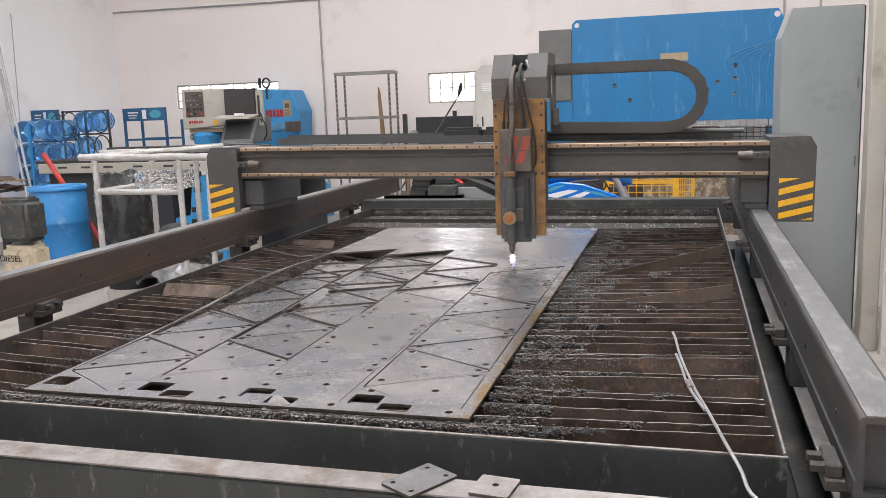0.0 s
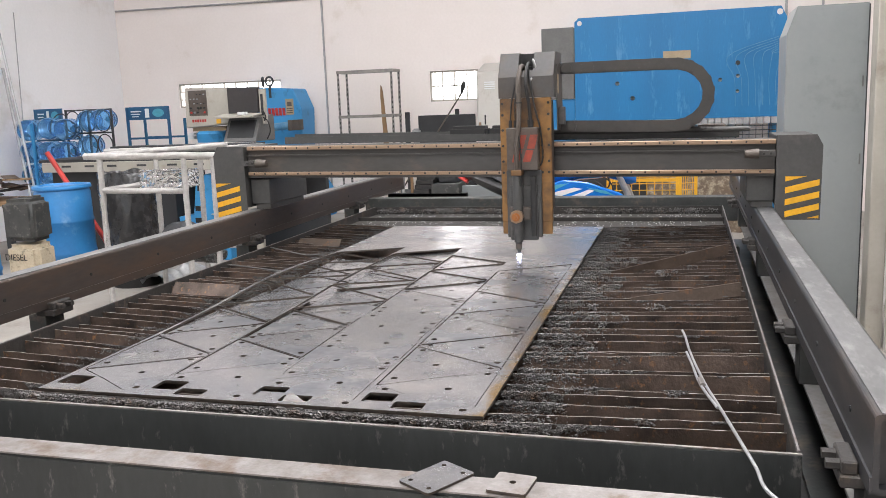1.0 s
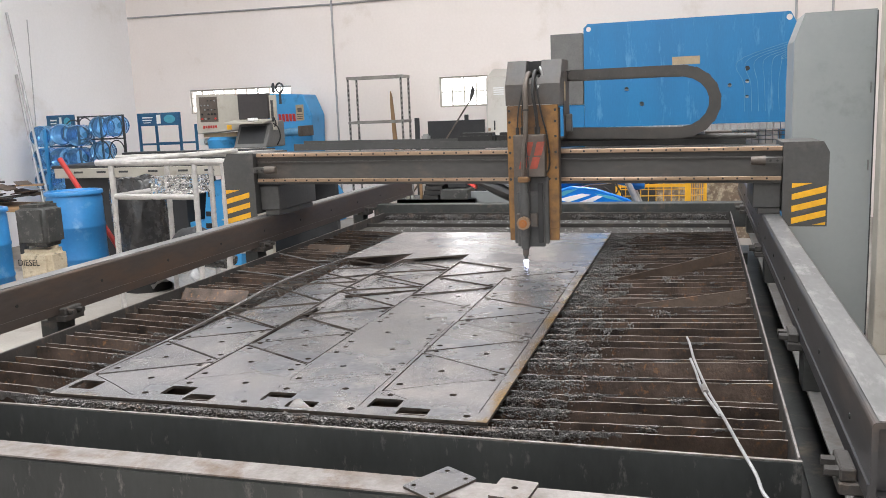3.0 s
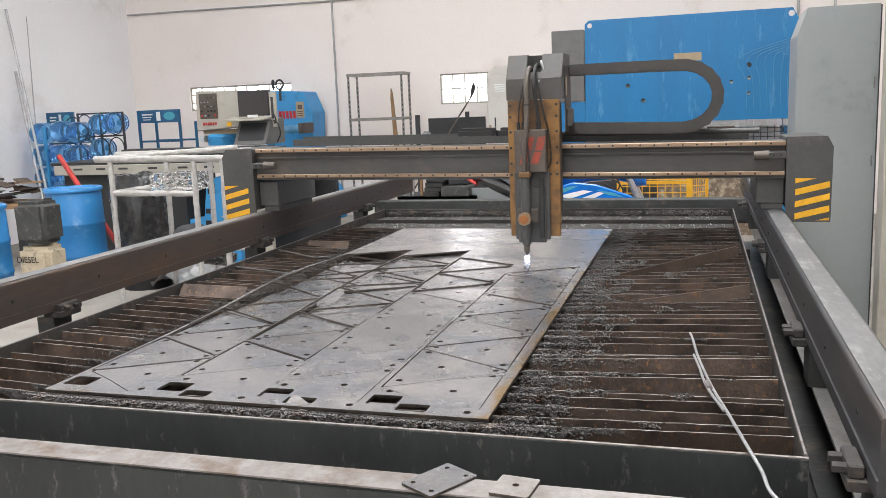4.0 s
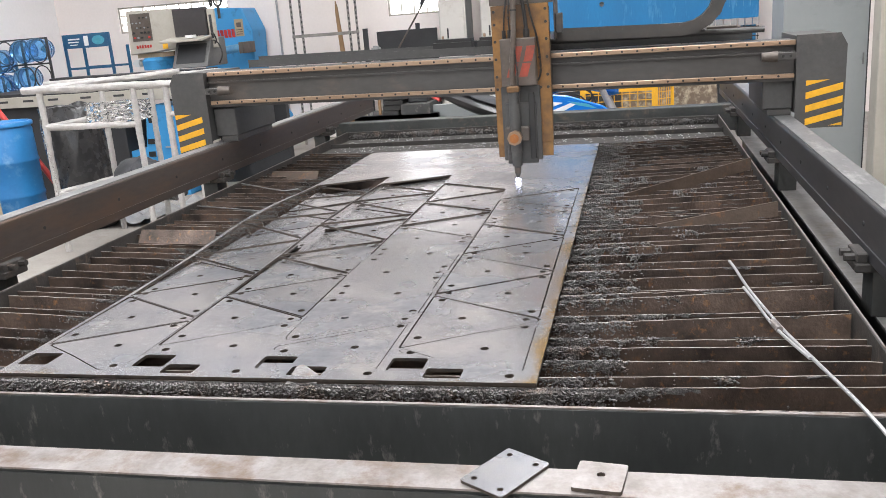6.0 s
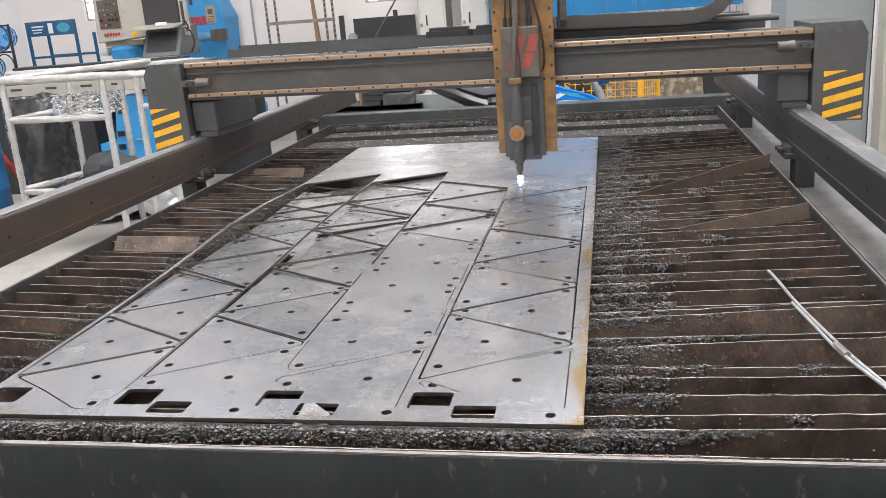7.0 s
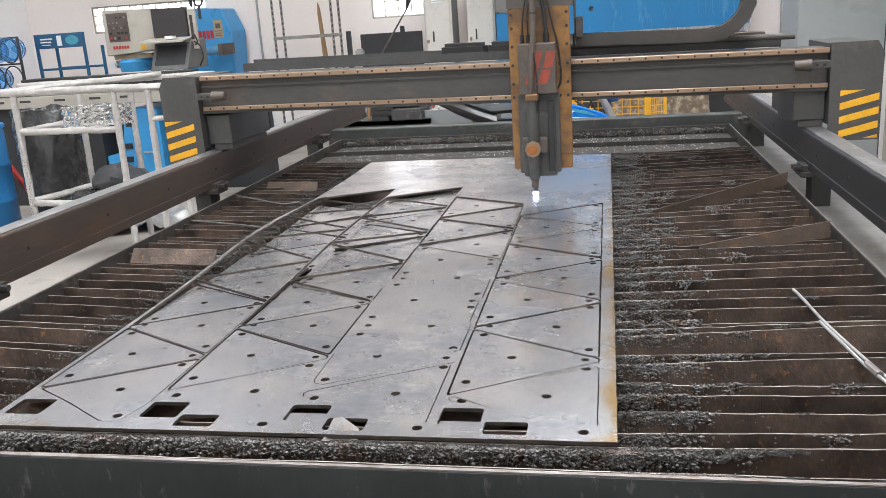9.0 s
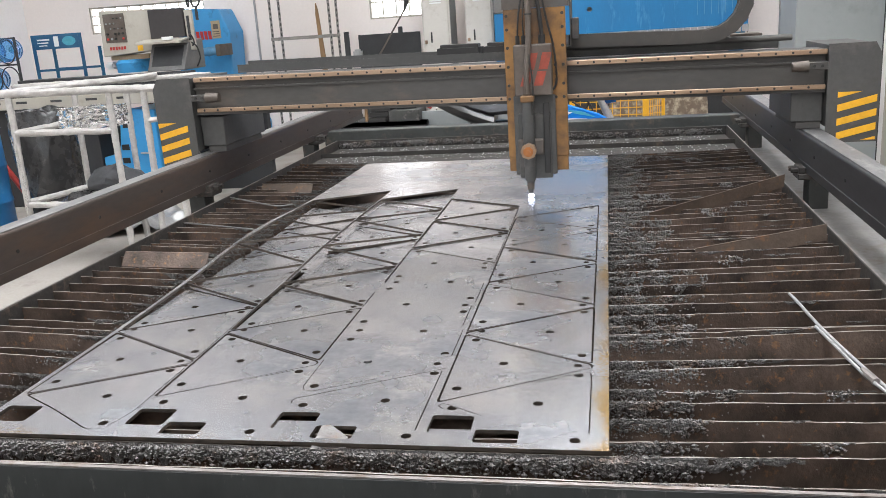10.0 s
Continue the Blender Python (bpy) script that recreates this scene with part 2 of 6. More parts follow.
def rust_edge(m, x_edge, y_edge, tint=(0.44, 0.30, 0.13)):
    """Adds speckled yellow rust along the sheet's edge to a copy of a material."""
    m = m.copy()
    nt = m.node_tree
    n, l = nt.nodes, nt.links
    b = n["Principled BSDF"]
    old = b.inputs["Base Color"].links[0].from_socket
    tc, sep = n.new("ShaderNodeTexCoord"), n.new("ShaderNodeSeparateXYZ")
    l.new(tc.outputs["Object"], sep.inputs[0])
    sums = []
    for axis, edge, reach in (("X", x_edge, 0.045), ("Y", y_edge, -0.05)):
        r = n.new("ShaderNodeMapRange")
        r.inputs["From Min"].default_value, r.inputs["From Max"].default_value = edge - reach, edge
        l.new(sep.outputs[axis], r.inputs["Value"])
        sums.append(r.outputs["Result"])
    weight = n.new("ShaderNodeMath")
    weight.operation = "MULTIPLY_ADD"
    l.new(sums[1], weight.inputs[0])
    weight.inputs[1].default_value = 0.45
    l.new(sums[0], weight.inputs[2])
    k, f = n.new("ShaderNodeTexNoise"), n.new("ShaderNodeTexNoise")
    k.inputs["Scale"].default_value, f.inputs["Scale"].default_value = 7, 150
    for q in (k, f):
        l.new(tc.outputs["Object"], q.inputs["Vector"])
    s = n.new("ShaderNodeMath")
    s.operation = "MULTIPLY_ADD"
    l.new(f.outputs["Fac"], s.inputs[0])
    s.inputs[1].default_value = 0.8
    l.new(k.outputs["Fac"], s.inputs[2])
    t = n.new("ShaderNodeMath")
    t.operation = "MULTIPLY_ADD"
    l.new(weight.outputs[0], t.inputs[0])
    t.inputs[1].default_value = 0.42
    l.new(s.outputs[0], t.inputs[2])
    r = n.new("ShaderNodeMapRange")
    r.inputs["From Min"].default_value, r.inputs["From Max"].default_value = 1.14, 1.42
    l.new(t.outputs[0], r.inputs["Value"])
    mx = n.new("ShaderNodeMix")
    mx.data_type = "RGBA"
    l.new(r.outputs["Result"], mx.inputs[0])
    l.new(old, mx.inputs[6])
    mx.inputs[7].default_value = (*tint, 1)
    l.new(mx.outputs[2], b.inputs["Base Color"])
    return m


M_PLATE_RUST = rust_edge(M_PLATE, -0.50, 1.87)

# ---- builders ----


def box_bm(*boxes, bevel=0.0, seg=1, m=None):
    bm = bmesh.new()
    for x0, x1, y0, y1, z0, z1 in boxes:
        r = bmesh.ops.create_cube(bm, size=1.0, matrix=Matrix.LocRotScale(((x0 + x1) / 2, (y0 + y1) / 2, (z0 + z1) / 2), None, (abs(x1 - x0), abs(y1 - y0), abs(z1 - z0))))
    if bevel:
        bmesh.ops.bevel(bm, geom=bm.edges[:], offset=bevel, segments=seg, affect="EDGES")
    if m:
        bmesh.ops.transform(bm, matrix=m, verts=bm.verts[:])
    return bm


def rod_bm(a, b, r, r2=None, seg=14, bm=None, caps=True):
    bm = bm or bmesh.new()
    a, b = Vector(a), Vector(b)
    d = b - a
    m = Matrix.Translation((a + b) / 2) @ d.to_track_quat("Z", "Y").to_matrix().to_4x4()
    bmesh.ops.create_cone(bm, cap_ends=caps, segments=seg, radius1=r, radius2=r if r2 is None else r2, depth=d.length, matrix=m)
    return bm


def tube_bm(points, r, seg=8, bm=None, smooth=4):
    """A round tube along a smooth line through the points."""
    bm = bm or bmesh.new()
    p = [Vector(q) for q in points]
    line = []
    for i in range(len(p) - 1):
        a, b, c, d = p[max(i - 1, 0)], p[i], p[i + 1], p[min(i + 2, len(p) - 1)]
        for k in range(smooth):
            t = k / smooth
            line.append(0.5 * ((2 * b) + (c - a) * t + (2 * a - 5 * b + 4 * c - d) * t * t + (3 * b - a - 3 * c + d) * t ** 3))
    line.append(p[-1])
    rings = []
    for i, q in enumerate(line):
        d = (line[min(i + 1, len(line) - 1)] - line[max(i - 1, 0)]).normalized()
        u = d.cross(Vector((0, 0, 1)))
        u = (u if u.length > 0.05 else d.cross(Vector((0, 1, 0)))).normalized()
        v = d.cross(u)
        rings.append([bm.verts.new(q + r * (math.cos(a) * u + math.sin(a) * v)) for a in (2 * math.pi * k / seg for k in range(seg))])
    for a, b in zip(rings, rings[1:]):
        for k in range(seg):
            bm.faces.new((a[k], a[(k + 1) % seg], b[(k + 1) % seg], b[k]))
    bm.faces.new(rings[0][::-1]), bm.faces.new(rings[-1])
    return bm


def lathe_bm(profile, centre, seg=28, bm=None):
    """Turns (radius, height) pairs about the vertical through centre."""
    bm = bm or bmesh.new()
    rings = [[bm.verts.new((centre[0] + r * math.cos(2 * math.pi * k / seg), centre[1] + r * math.sin(2 * math.pi * k / seg), centre[2] + z)) for k in range(seg)] for r, z in profile]
    for a, b in zip(rings, rings[1:]):
        for k in range(seg):
            bm.faces.new((a[k], a[(k + 1) % seg], b[(k + 1) % seg], b[k]))
    bm.faces.new(rings[0][::-1]), bm.faces.new(rings[-1])
    return bm


def prism_bm(poly, axis, lo, hi, bm=None, bevel=0.0):
    """A polygon in the plane across the axis, given thickness from lo to hi. axis 'y': points are (x, z); 'x': (y, z); 'z': (x, y)."""
    bm = bm or bmesh.new()

    def at(p, v):
        return {"y": (p[0], v, p[1]), "x": (v, p[0], p[1]), "z": (p[0], p[1], v)}[axis]
    a, b = [bm.verts.new(at(p, lo)) for p in poly], [bm.verts.new(at(p, hi)) for p in poly]
    fs = [bm.faces.new(a), bm.faces.new(b[::-1])]
    for i in range(len(poly)):
        j = (i + 1) % len(poly)
        fs.append(bm.faces.new((a[j], a[i], b[i], b[j])))
    bmesh.ops.recalc_face_normals(bm, faces=bm.faces[:])
    if bevel:
        bmesh.ops.bevel(bm, geom=bm.edges[:], offset=bevel, segments=1, affect="EDGES")
    return bm


def holed_bm(outer, holes, z0, z1):
    """A flat sheet with an outline and through holes, from z0 to z1."""
    verts, edges, faces = [], [], []
    for loop in (outer, *holes):
        k = len(verts)
        verts += [Vector(p) for p in loop]
        faces.append(list(range(k, k + len(loop))))
    vo, eo, fo, *_ = geometry.delaunay_2d_cdt(verts, [], faces, 2, 1e-6)
    bm = bmesh.new()
    top = [bm.verts.new((v.x, v.y, z1)) for v in vo]
    low = [bm.verts.new((v.x, v.y, z0)) for v in vo]
    count = collections.Counter()
    for f in fo:
        for i in range(len(f)):
            count[frozenset((f[i], f[(i + 1) % len(f)]))] += 1
        a = [top[i] for i in f]
        face = bm.faces.new(a)
        bm.faces.new([low[i] for i in f][::-1])
    for f in fo:
        for i in range(len(f)):
            p, q = f[i], f[(i + 1) % len(f)]
            if count[frozenset((p, q))] == 1:
                s = bm.faces.new((top[q], top[p], low[p], low[q]))
                s.material_index = 1
    bmesh.ops.recalc_face_normals(bm, faces=bm.faces[:])
    return bm


def ring(x, y, r, n=12):
    return [(x + r * math.cos(2 * math.pi * k / n), y + r * math.sin(2 * math.pi * k / n)) for k in range(n)]


def rounded(poly, r=0.010, n=4):
    out = []
    for i, p in enumerate(poly):
        a, b, c = Vector(poly[i - 1]), Vector(p), Vector(poly[(i + 1) % len(poly)])
        d1, d2 = (a - b), (c - b)
        rr = min(r, d1.length * 0.45, d2.length * 0.45)
        s, e = b + d1.normalized() * rr, b + d2.normalized() * rr
        for k in range(n + 1):
            t = k / n
            q = s * (1 - t) ** 2 + b * 2 * t * (1 - t) + e * t * t
            out.append((q.x, q.y))
    return out


def clockwise(poly):
    area = sum(poly[i - 1][0] * p[1] - p[0] * poly[i - 1][1] for i, p in enumerate(poly))
    return poly if area > 0 else poly[::-1]


def mesh_of(name, bm, mats, smooth=False):
    me = bpy.data.meshes.new(name)
    if smooth:
        for f in bm.faces:
            f.smooth = True
    bm.to_mesh(me)
    bm.free()
    for m in (mats if isinstance(mats, (list, tuple)) else [mats]):
        me.materials.append(m)
    if smooth:
        me.set_sharp_from_angle(angle=radians(40))
    return me


def part(name, bm, mats, parent, label="", smooth=False):
    """One mesh, built in world places, as a part of parent."""
    ob = new(name, bm if isinstance(bm, bpy.types.Mesh) else mesh_of(name, bm, mats, smooth))
    ob.parent = parent
    if parent is not None:
        ob.matrix_parent_inverse = BASE.get(parent, Matrix.Identity(4)).inverted()
        BASE[ob] = Matrix.Identity(4)
    return tagged(ob, label)


BASE = {}


def thing(name, at, label, category, group="", kind=""):
    ob = new(name)
    ob.empty_display_size = 0.1
    ob.location = at
    BASE[ob] = Matrix.Translation(at)
    return tagged(ob, label, category, group, kind)


def single(name, bm, mats, label, category, group="", kind="", smooth=False):
    return tagged(part(name, bm, mats, None, "", smooth), label, category, group, kind)



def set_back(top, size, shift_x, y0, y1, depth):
    """Scales a thing about the camera's first eye point, so it keeps its place in view: its front goes from y0 to y1,
    and it keeps to the floor.
    """
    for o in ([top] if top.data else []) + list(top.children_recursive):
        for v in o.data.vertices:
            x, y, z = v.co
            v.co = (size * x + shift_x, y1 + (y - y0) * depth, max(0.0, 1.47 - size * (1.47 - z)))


# ---- hall ----
X0, X1, Y0, Y1, Z1 = (ROOM[k] for k in ("x0", "x1", "y0", "y1", "z1"))
single("floor", box_bm((X0 - 0.2, X1 + 0.2, Y0 - 0.2, Y1 + 0.2, -0.15, 0.0)), M_CONCRETE, "worn grey-beige concrete workshop floor", "floor", kind="structure")
WINDOWS = ((-7.22, -5.58, 1.55, 1.89), (-3.39, -2.72, 1.50, 1.90))


def wall_with_windows():
    (a0, a1, az0, az1), (b0, b1, bz0, bz1) = WINDOWS
    y0, y1 = Y1, Y1 + 0.18
    return box_bm((X0 - 0.2, a0, y0, y1, 0, Z1), (a0, a1, y0, y1, 0, az0), (a0, a1, y0, y1, az1, Z1), (a1, b0, y0, y1, 0, Z1),
                  (b0, b1, y0, y1, 0, bz0), (b0, b1, y0, y1, bz1, Z1), (b1, X1 + 0.2, y0, y1, 0, Z1))


single("wall_north", wall_with_windows(), M_PLASTER, "cream plastered workshop wall with faint stains", "wall", kind="structure")
single("wall_west", box_bm((X0 - 0.2, X0, Y0, Y1, 0, Z1)), M_PLASTER_W, "white plastered workshop wall", "wall", kind="structure")
# The roof and the east and south sides are unseen, added to close the hall.
single("wall_east", box_bm((X1, X1 + 0.2, Y0, Y1, 0, Z1)), M_PLASTER, "cream plastered workshop wall", "wall", kind="structure")
single("wall_south", box_bm((X0 - 0.2, -4.6, Y0 - 0.2, Y0, 0, Z1), (0.6, X1 + 0.2, Y0 - 0.2, Y0, 0, Z1), (-4.6, 0.6, Y0 - 0.2, Y0, 3.9, Z1)), M_PLASTER, "unseen assumed cream wall with a wide opening", "wall", kind="structure")
single("ceiling", box_bm((X0, -5.5, Y0, Y1, Z1, Z1 + 0.1), (-3.7, -0.7, Y0, Y1, Z1, Z1 + 0.1), (1.1, 3.3, Y0, Y1, Z1, Z1 + 0.1), (4.7, X1, Y0, Y1, Z1, Z1 + 0.1),
                         (X0, X1, 8.2, Y1, Z1, Z1 + 0.098), (X0, X1, Y0, -4.2, Z1, Z1 + 0.098)), M_ROOF, "unseen assumed pale sheet roof with long openings", "ceiling", kind="structure")
# Unseen opaque sheets added over the roof openings to block the sun.
for a, b in ((-5.5, -3.7), (-0.7, 1.1), (3.3, 4.7)):
    single("rooflight", box_bm((a - 0.1, b + 0.1, -4.3, 8.3, Z1 + 0.11, Z1 + 0.13)), M_WHITE, "long unseen opaque white sheet shutting the sun out of a roof opening", "rooflight", kind="structure")
for i, (a, b, z0, z1) in enumerate(WINDOWS):
    w = thing(f"window_{i + 1}", (a, Y1, z0), "overexposed steel-framed workshop window of small panes", "window", kind="structure")
    n = 9 if i == 0 else 4
    rows = 3 if i == 0 else 2
    part("window_frame", box_bm((a, b, Y1 + 0.02, Y1 + 0.06, z0, z0 + 0.022), (a, b, Y1 + 0.02, Y1 + 0.06, z1 - 0.022, z1),
                                (a, a + 0.02, Y1 + 0.02, Y1 + 0.06, z0 + 0.022, z1 - 0.022), (b - 0.02, b, Y1 + 0.02, Y1 + 0.06, z0 + 0.022, z1 - 0.022)), M_BEIGE, w)
    for k in range(1, n):
        x = a + (b - a) * k / n
        part("glazing_bar", box_bm((x - 0.007, x + 0.007, Y1 + 0.03, Y1 + 0.055, z0 + 0.022, z1 - 0.022)), M_BEIGE, w)
    for k in range(1, rows):
        z = z0 + (z1 - z0) * k / rows
        part("glazing_bar", box_bm((a + 0.02, b - 0.02, Y1 + 0.032, Y1 + 0.053, z - 0.007, z + 0.007)), M_BEIGE, w)
single("backdrop", box_bm((-9.5, -1.5, 12.2, 12.25, 0.2, 3.4)), M_DAY, "bright hazy daylight outside the windows", "daylight", kind="structure")
# conduits on the wall
single("wall_conduit", tube_bm([(X0 + 0.02, Y1 - 0.02, 2.98), (-4.9, Y1 - 0.02, 2.95), (-1.5, Y1 - 0.02, 2.97), (X1 - 0.1, Y1 - 0.02, 3.0)], 0.013, smooth=1), M_ALU, "thin grey conduit running level along the wall", "conduit", kind="structure")
for x in (-4.88, 1.05, 1.45):
    single("wall_conduit", rod_bm((x, Y1 - 0.025, 0.0), (x, Y1 - 0.025, 5.4), 0.014), M_ALU, "thin grey conduit running up the wall", "conduit", kind="structure")

# ---- plasma table ----
TX0, TX1, TY0, TY1, TZ = -2.085, 0.140, 1.735, 5.50, 0.80
table = thing("plasma_cutting_table", (-0.96, 3.6, 0.0), "dark steel plasma cutting table with rusty support slats", "cutting table")
side = 0.008
part("tray_wall", box_bm((TX0 - side, TX0, TY0, TY1, 0.45, TZ), bevel=0.0015), M_TRAY, table)
part("tray_wall", box_bm((TX1, TX1 + side, TY0, TY1, 0.45, TZ), bevel=0.0015), M_TRAY, table)
near = part("tray_wall", box_bm((TX0 - side, TX1 + side, TY0 - side, TY0, 0.40, TZ - 0.002), bevel=0.0015), M_NEAR, table)
part("worn_lip", box_bm((TX0 - side, TX1 + side, TY0 - side, TY0, TZ - 0.0015, TZ + 0.001)), M_EDGE, near, "bare worn steel lip")
for x in (TX0 - side, TX1):
    part("worn_lip", box_bm((x + 0.002, x + side - 0.002, TY0 + 0.01, TY1, TZ + 0.0005, TZ + 0.002)), M_EDGE, table, "bare worn steel lip")
part("tray_wall", box_bm((TX0, TX1, TY1, TY1 + side, 0.45, TZ), bevel=0.0015), M_TRAY, table)
part("tray_floor", box_bm((TX0, TX1, TY0, TY1, 0.60, 0.62)), M_TRAY, table)
part("end_shelf", box_bm((TX0 + 0.006, TX1 - 0.006, 4.95, 5.495, 0.738, 0.752)), M_TRAY, table, "flat dark ledge dusted with bright metal granules")
part("end_strip", box_bm((TX0, TX1, 5.17, 5.178, 0.60, 0.775)), M_TRAY, table)
part("far_beam", box_bm((TX0 - 0.1, 0.30, 5.56, 5.66, 0.70, 0.85), bevel=0.004), M_FRAME, table)
part("front_beam", box_bm((-2.45, 0.32, 1.478, 1.552, 0.54, 0.782), bevel=0.005, seg=2), M_NEAR, table)
# Top strip paler than the beam's body.
part("front_beam_top", box_bm((-2.45, 0.32, 1.480, 1.550, 0.7825, 0.786)), M_EDGE, table, "paler mottled steel top of the front beam")
part("front_toe_beam", box_bm((-2.45, 0.32, 1.42, 1.55, 0.30, 0.42), bevel=0.004), M_FRAME, table)
for x in (-2.35, 0.20):
    for y in (1.51, 3.6, 5.60):
        part("leg", box_bm((x - 0.05, x + 0.05, y - 0.05, y + 0.05, 0.0, 0.46 if y == 3.6 else 0.54), bevel=0.004), M_FRAME, table)
part("under_frame", box_bm((-2.40, -2.30, 1.60, 5.56, 0.42, 0.52), bevel=0.004), M_FRAME, table)
# Right member coloured black to stand for the deep shade in the side gap.
part("under_frame", box_bm((0.15, 0.25, 1.60, 5.56, 0.34, 0.44), bevel=0.004), M_BLACK, table)

# guide rails with clamps
RZ0, RZ1 = 0.835, 0.970


def guide_rail(xi, xo, side_sign, y0, y1):
    lo, hi = min(xi, xo), max(xi, xo)
    rail = thing("guide_rail", ((lo + hi) / 2, (y0 + y1) / 2, RZ0), "long brown-grey box-section steel guide rail", "guide rail", "gantry guide rails")
    t = 0.010
    bm = holed_bm(rounded([(lo, RZ0), (hi, RZ0), (hi, RZ1), (lo, RZ1)], 0.010, 4), [rounded([(lo + t, RZ0 + t), (hi - t, RZ0 + t), (hi - t, RZ1 - t), (lo + t, RZ1 - t)], 0.005, 3)], -y1, -y0)
    bmesh.ops.transform(bm, matrix=Matrix.Rotation(radians(90), 4, "X"), verts=bm.verts[:])
    part("tube", bm, [M_RAIL if side_sign < 0 else M_RAILR] * 2, rail)
    # Plate added inside the open tube end so the opening looks less black.
    part("end_cap", box_bm((lo + t + 0.001, hi - t - 0.001, y0 + 0.022, y0 + 0.026, RZ0 + t + 0.001, RZ1 - t - 0.001)), M_RAIL if side_sign < 0 else M_RAILR, rail)
    # Top face paler than the tube's sides.
    part("running_face", box_bm((lo + 0.010, hi - 0.010, y0, y1, RZ1 + 0.0005, RZ1 + 0.003)), M_RAILTOP, rail, "paler top face of the rail")
    face = xi - side_sign * 0.001
    for k in range(int((y1 - y0) / 0.42)):
        y = y0 + 0.2 + 0.42 * k
        part("bolt_hole", rod_bm((face + side_sign * 0.002, y, RZ0 + 0.072), (face - side_sign * 0.0008, y, RZ0 + 0.072), 0.006, seg=10), M_BLACK, rail)
    part("flange_strip", box_bm((min(xi, xi - side_sign * 0.004), max(xi, xi - side_sign * 0.004), y0, y1, RZ0, RZ0 + 0.03)), M_RAIL if side_sign < 0 else M_RAILR, rail)
    for y in (1.62, 2.50, 3.93, 5.36):
        if y < y0:
            continue
        xs = xi + side_sign * 0.04
        clamp = part("clamp", box_bm((min(xi - side_sign * 0.035, xs), max(xi - side_sign * 0.035, xs), y - 0.05, y + 0.05, RZ0 - 0.024, RZ0 - 0.002), bevel=0.003), M_TRAY, rail)
        part("jaw", box_bm((min(xi - side_sign * 0.032, xi - side_sign * 0.006), max(xi - side_sign * 0.032, xi - side_sign * 0.006), y - 0.045, y + 0.045, RZ0 - 0.002, RZ0 + 0.022), bevel=0.003), M_TRAY, clamp)
        for dy in (-0.022, 0.022):
            part("bolt", rod_bm((xi - side_sign * 0.055, y + dy, RZ0 + 0.008), (xi - side_sign * 0.030, y + dy, RZ0 + 0.008), 0.010, seg=6), M_TRAY, clamp)
        part("post", box_bm((xs - 0.035, xs + 0.035, y - 0.045, y + 0.045, 0.700, RZ0 - 0.024), bevel=0.002), M_FRAME, rail)
    return rail


guide_rail(0.222, 0.305, 1, 1.50, 6.35)
guide_rail(-2.165, -2.245, -1, 0.4, 6.35)
for xa, xb, y0, lab in ((0.240, 0.372, 1.50, "long pale-dusted steel channel under the guide rail"), (-2.26, -2.19, 0.4, "long dark steel channel under the guide rail")):
    ch = thing("side_channel", (xa, 3.5, 0.55), lab, "steel channel")
    wx = xb - 0.008 if xa > 0 else xa
    part("web", box_bm((wx, wx + 0.008, y0, 6.3, 0.468, 0.692)), M_FRAME, ch)
    part("flange", box_bm((xa, xb, y0, 6.3, 0.692, 0.700)), M_FLANGE if xa > 0 else M_FRAME, ch, "dusty grey top flange" if xa > 0 else "")
    part("flange", box_bm((xa, xb, y0, 6.3, 0.460, 0.468)), M_FRAME, ch)

# ---- steel sheet and its cut pieces ----
PX0, PX1, PY0, PY1, PZ, PT = -1.700, -0.500, 1.870, 4.770, 0.780, 0.007
COLX, PW = (-1.690, -1.400, -1.110, -0.820), 0.290
LY, RY, STEP = 2.036, 2.203, 0.370
LB, RB = 2.388, 2.228
rng = random.Random(4)


def wedge(x0, k, wide_left, g=0.0055, m=0.0055):
    """Outline of one four-cornered piece: a wide end and a narrow tip."""
    x1, d = x0 + PW, STEP * k
    if wide_left:
        return [(x0 + g, LY + d + m), (x1 - g, RY + d + m), (x1 - g, RB + d - m), (x0 + g, LB + d - m)]
    return [(x0 + g, LB + d + m), (x1 - g, RB + d + m), (x1 - g, RY + STEP + d - m), (x0 + g, LY + STEP + d - m)]


def wedge_holes(x0, k, wide_left):
    x1 = x0 + PW
    r = 0.0095
    if wide_left:
        a = 2.050 + STEP * k
        return [ring(x0 + 0.030, a + 0.050, r), ring(x0 + 0.031, a + 0.304, r), ring(x0 + 0.107, a + 0.175, r), ring(x1 - 0.031, a + 0.169, r * 0.9, 10)]
    a = 2.212 + STEP * k
    return [ring(x1 - 0.025, a + 0.062, r), ring(x1 - 0.027, a + 0.328, r), ring(x1 - 0.100, a + 0.196, r), ring(x0 + 0.036, a + 0.199, r * 0.9, 10)]


def grow(poly, d):
    cx, cy = sum(p[0] for p in poly) / len(poly), sum(p[1] for p in poly) / len(poly)
    out = []
    for i, p in enumerate(poly):
        a, b, c = Vector(poly[i - 1]), Vector(p), Vector(poly[(i + 1) % len(poly)])
        n1 = Vector(((b - a).y, -(b - a).x)).normalized()
        n2 = Vector(((c - b).y, -(c - b).x)).normalized()
        m = (n1 + n2)
        m = m / max(0.35, m.dot(n1))
        q = b + m * d
        out.append((q.x, q.y))
    return out


cuts, slots = [], []
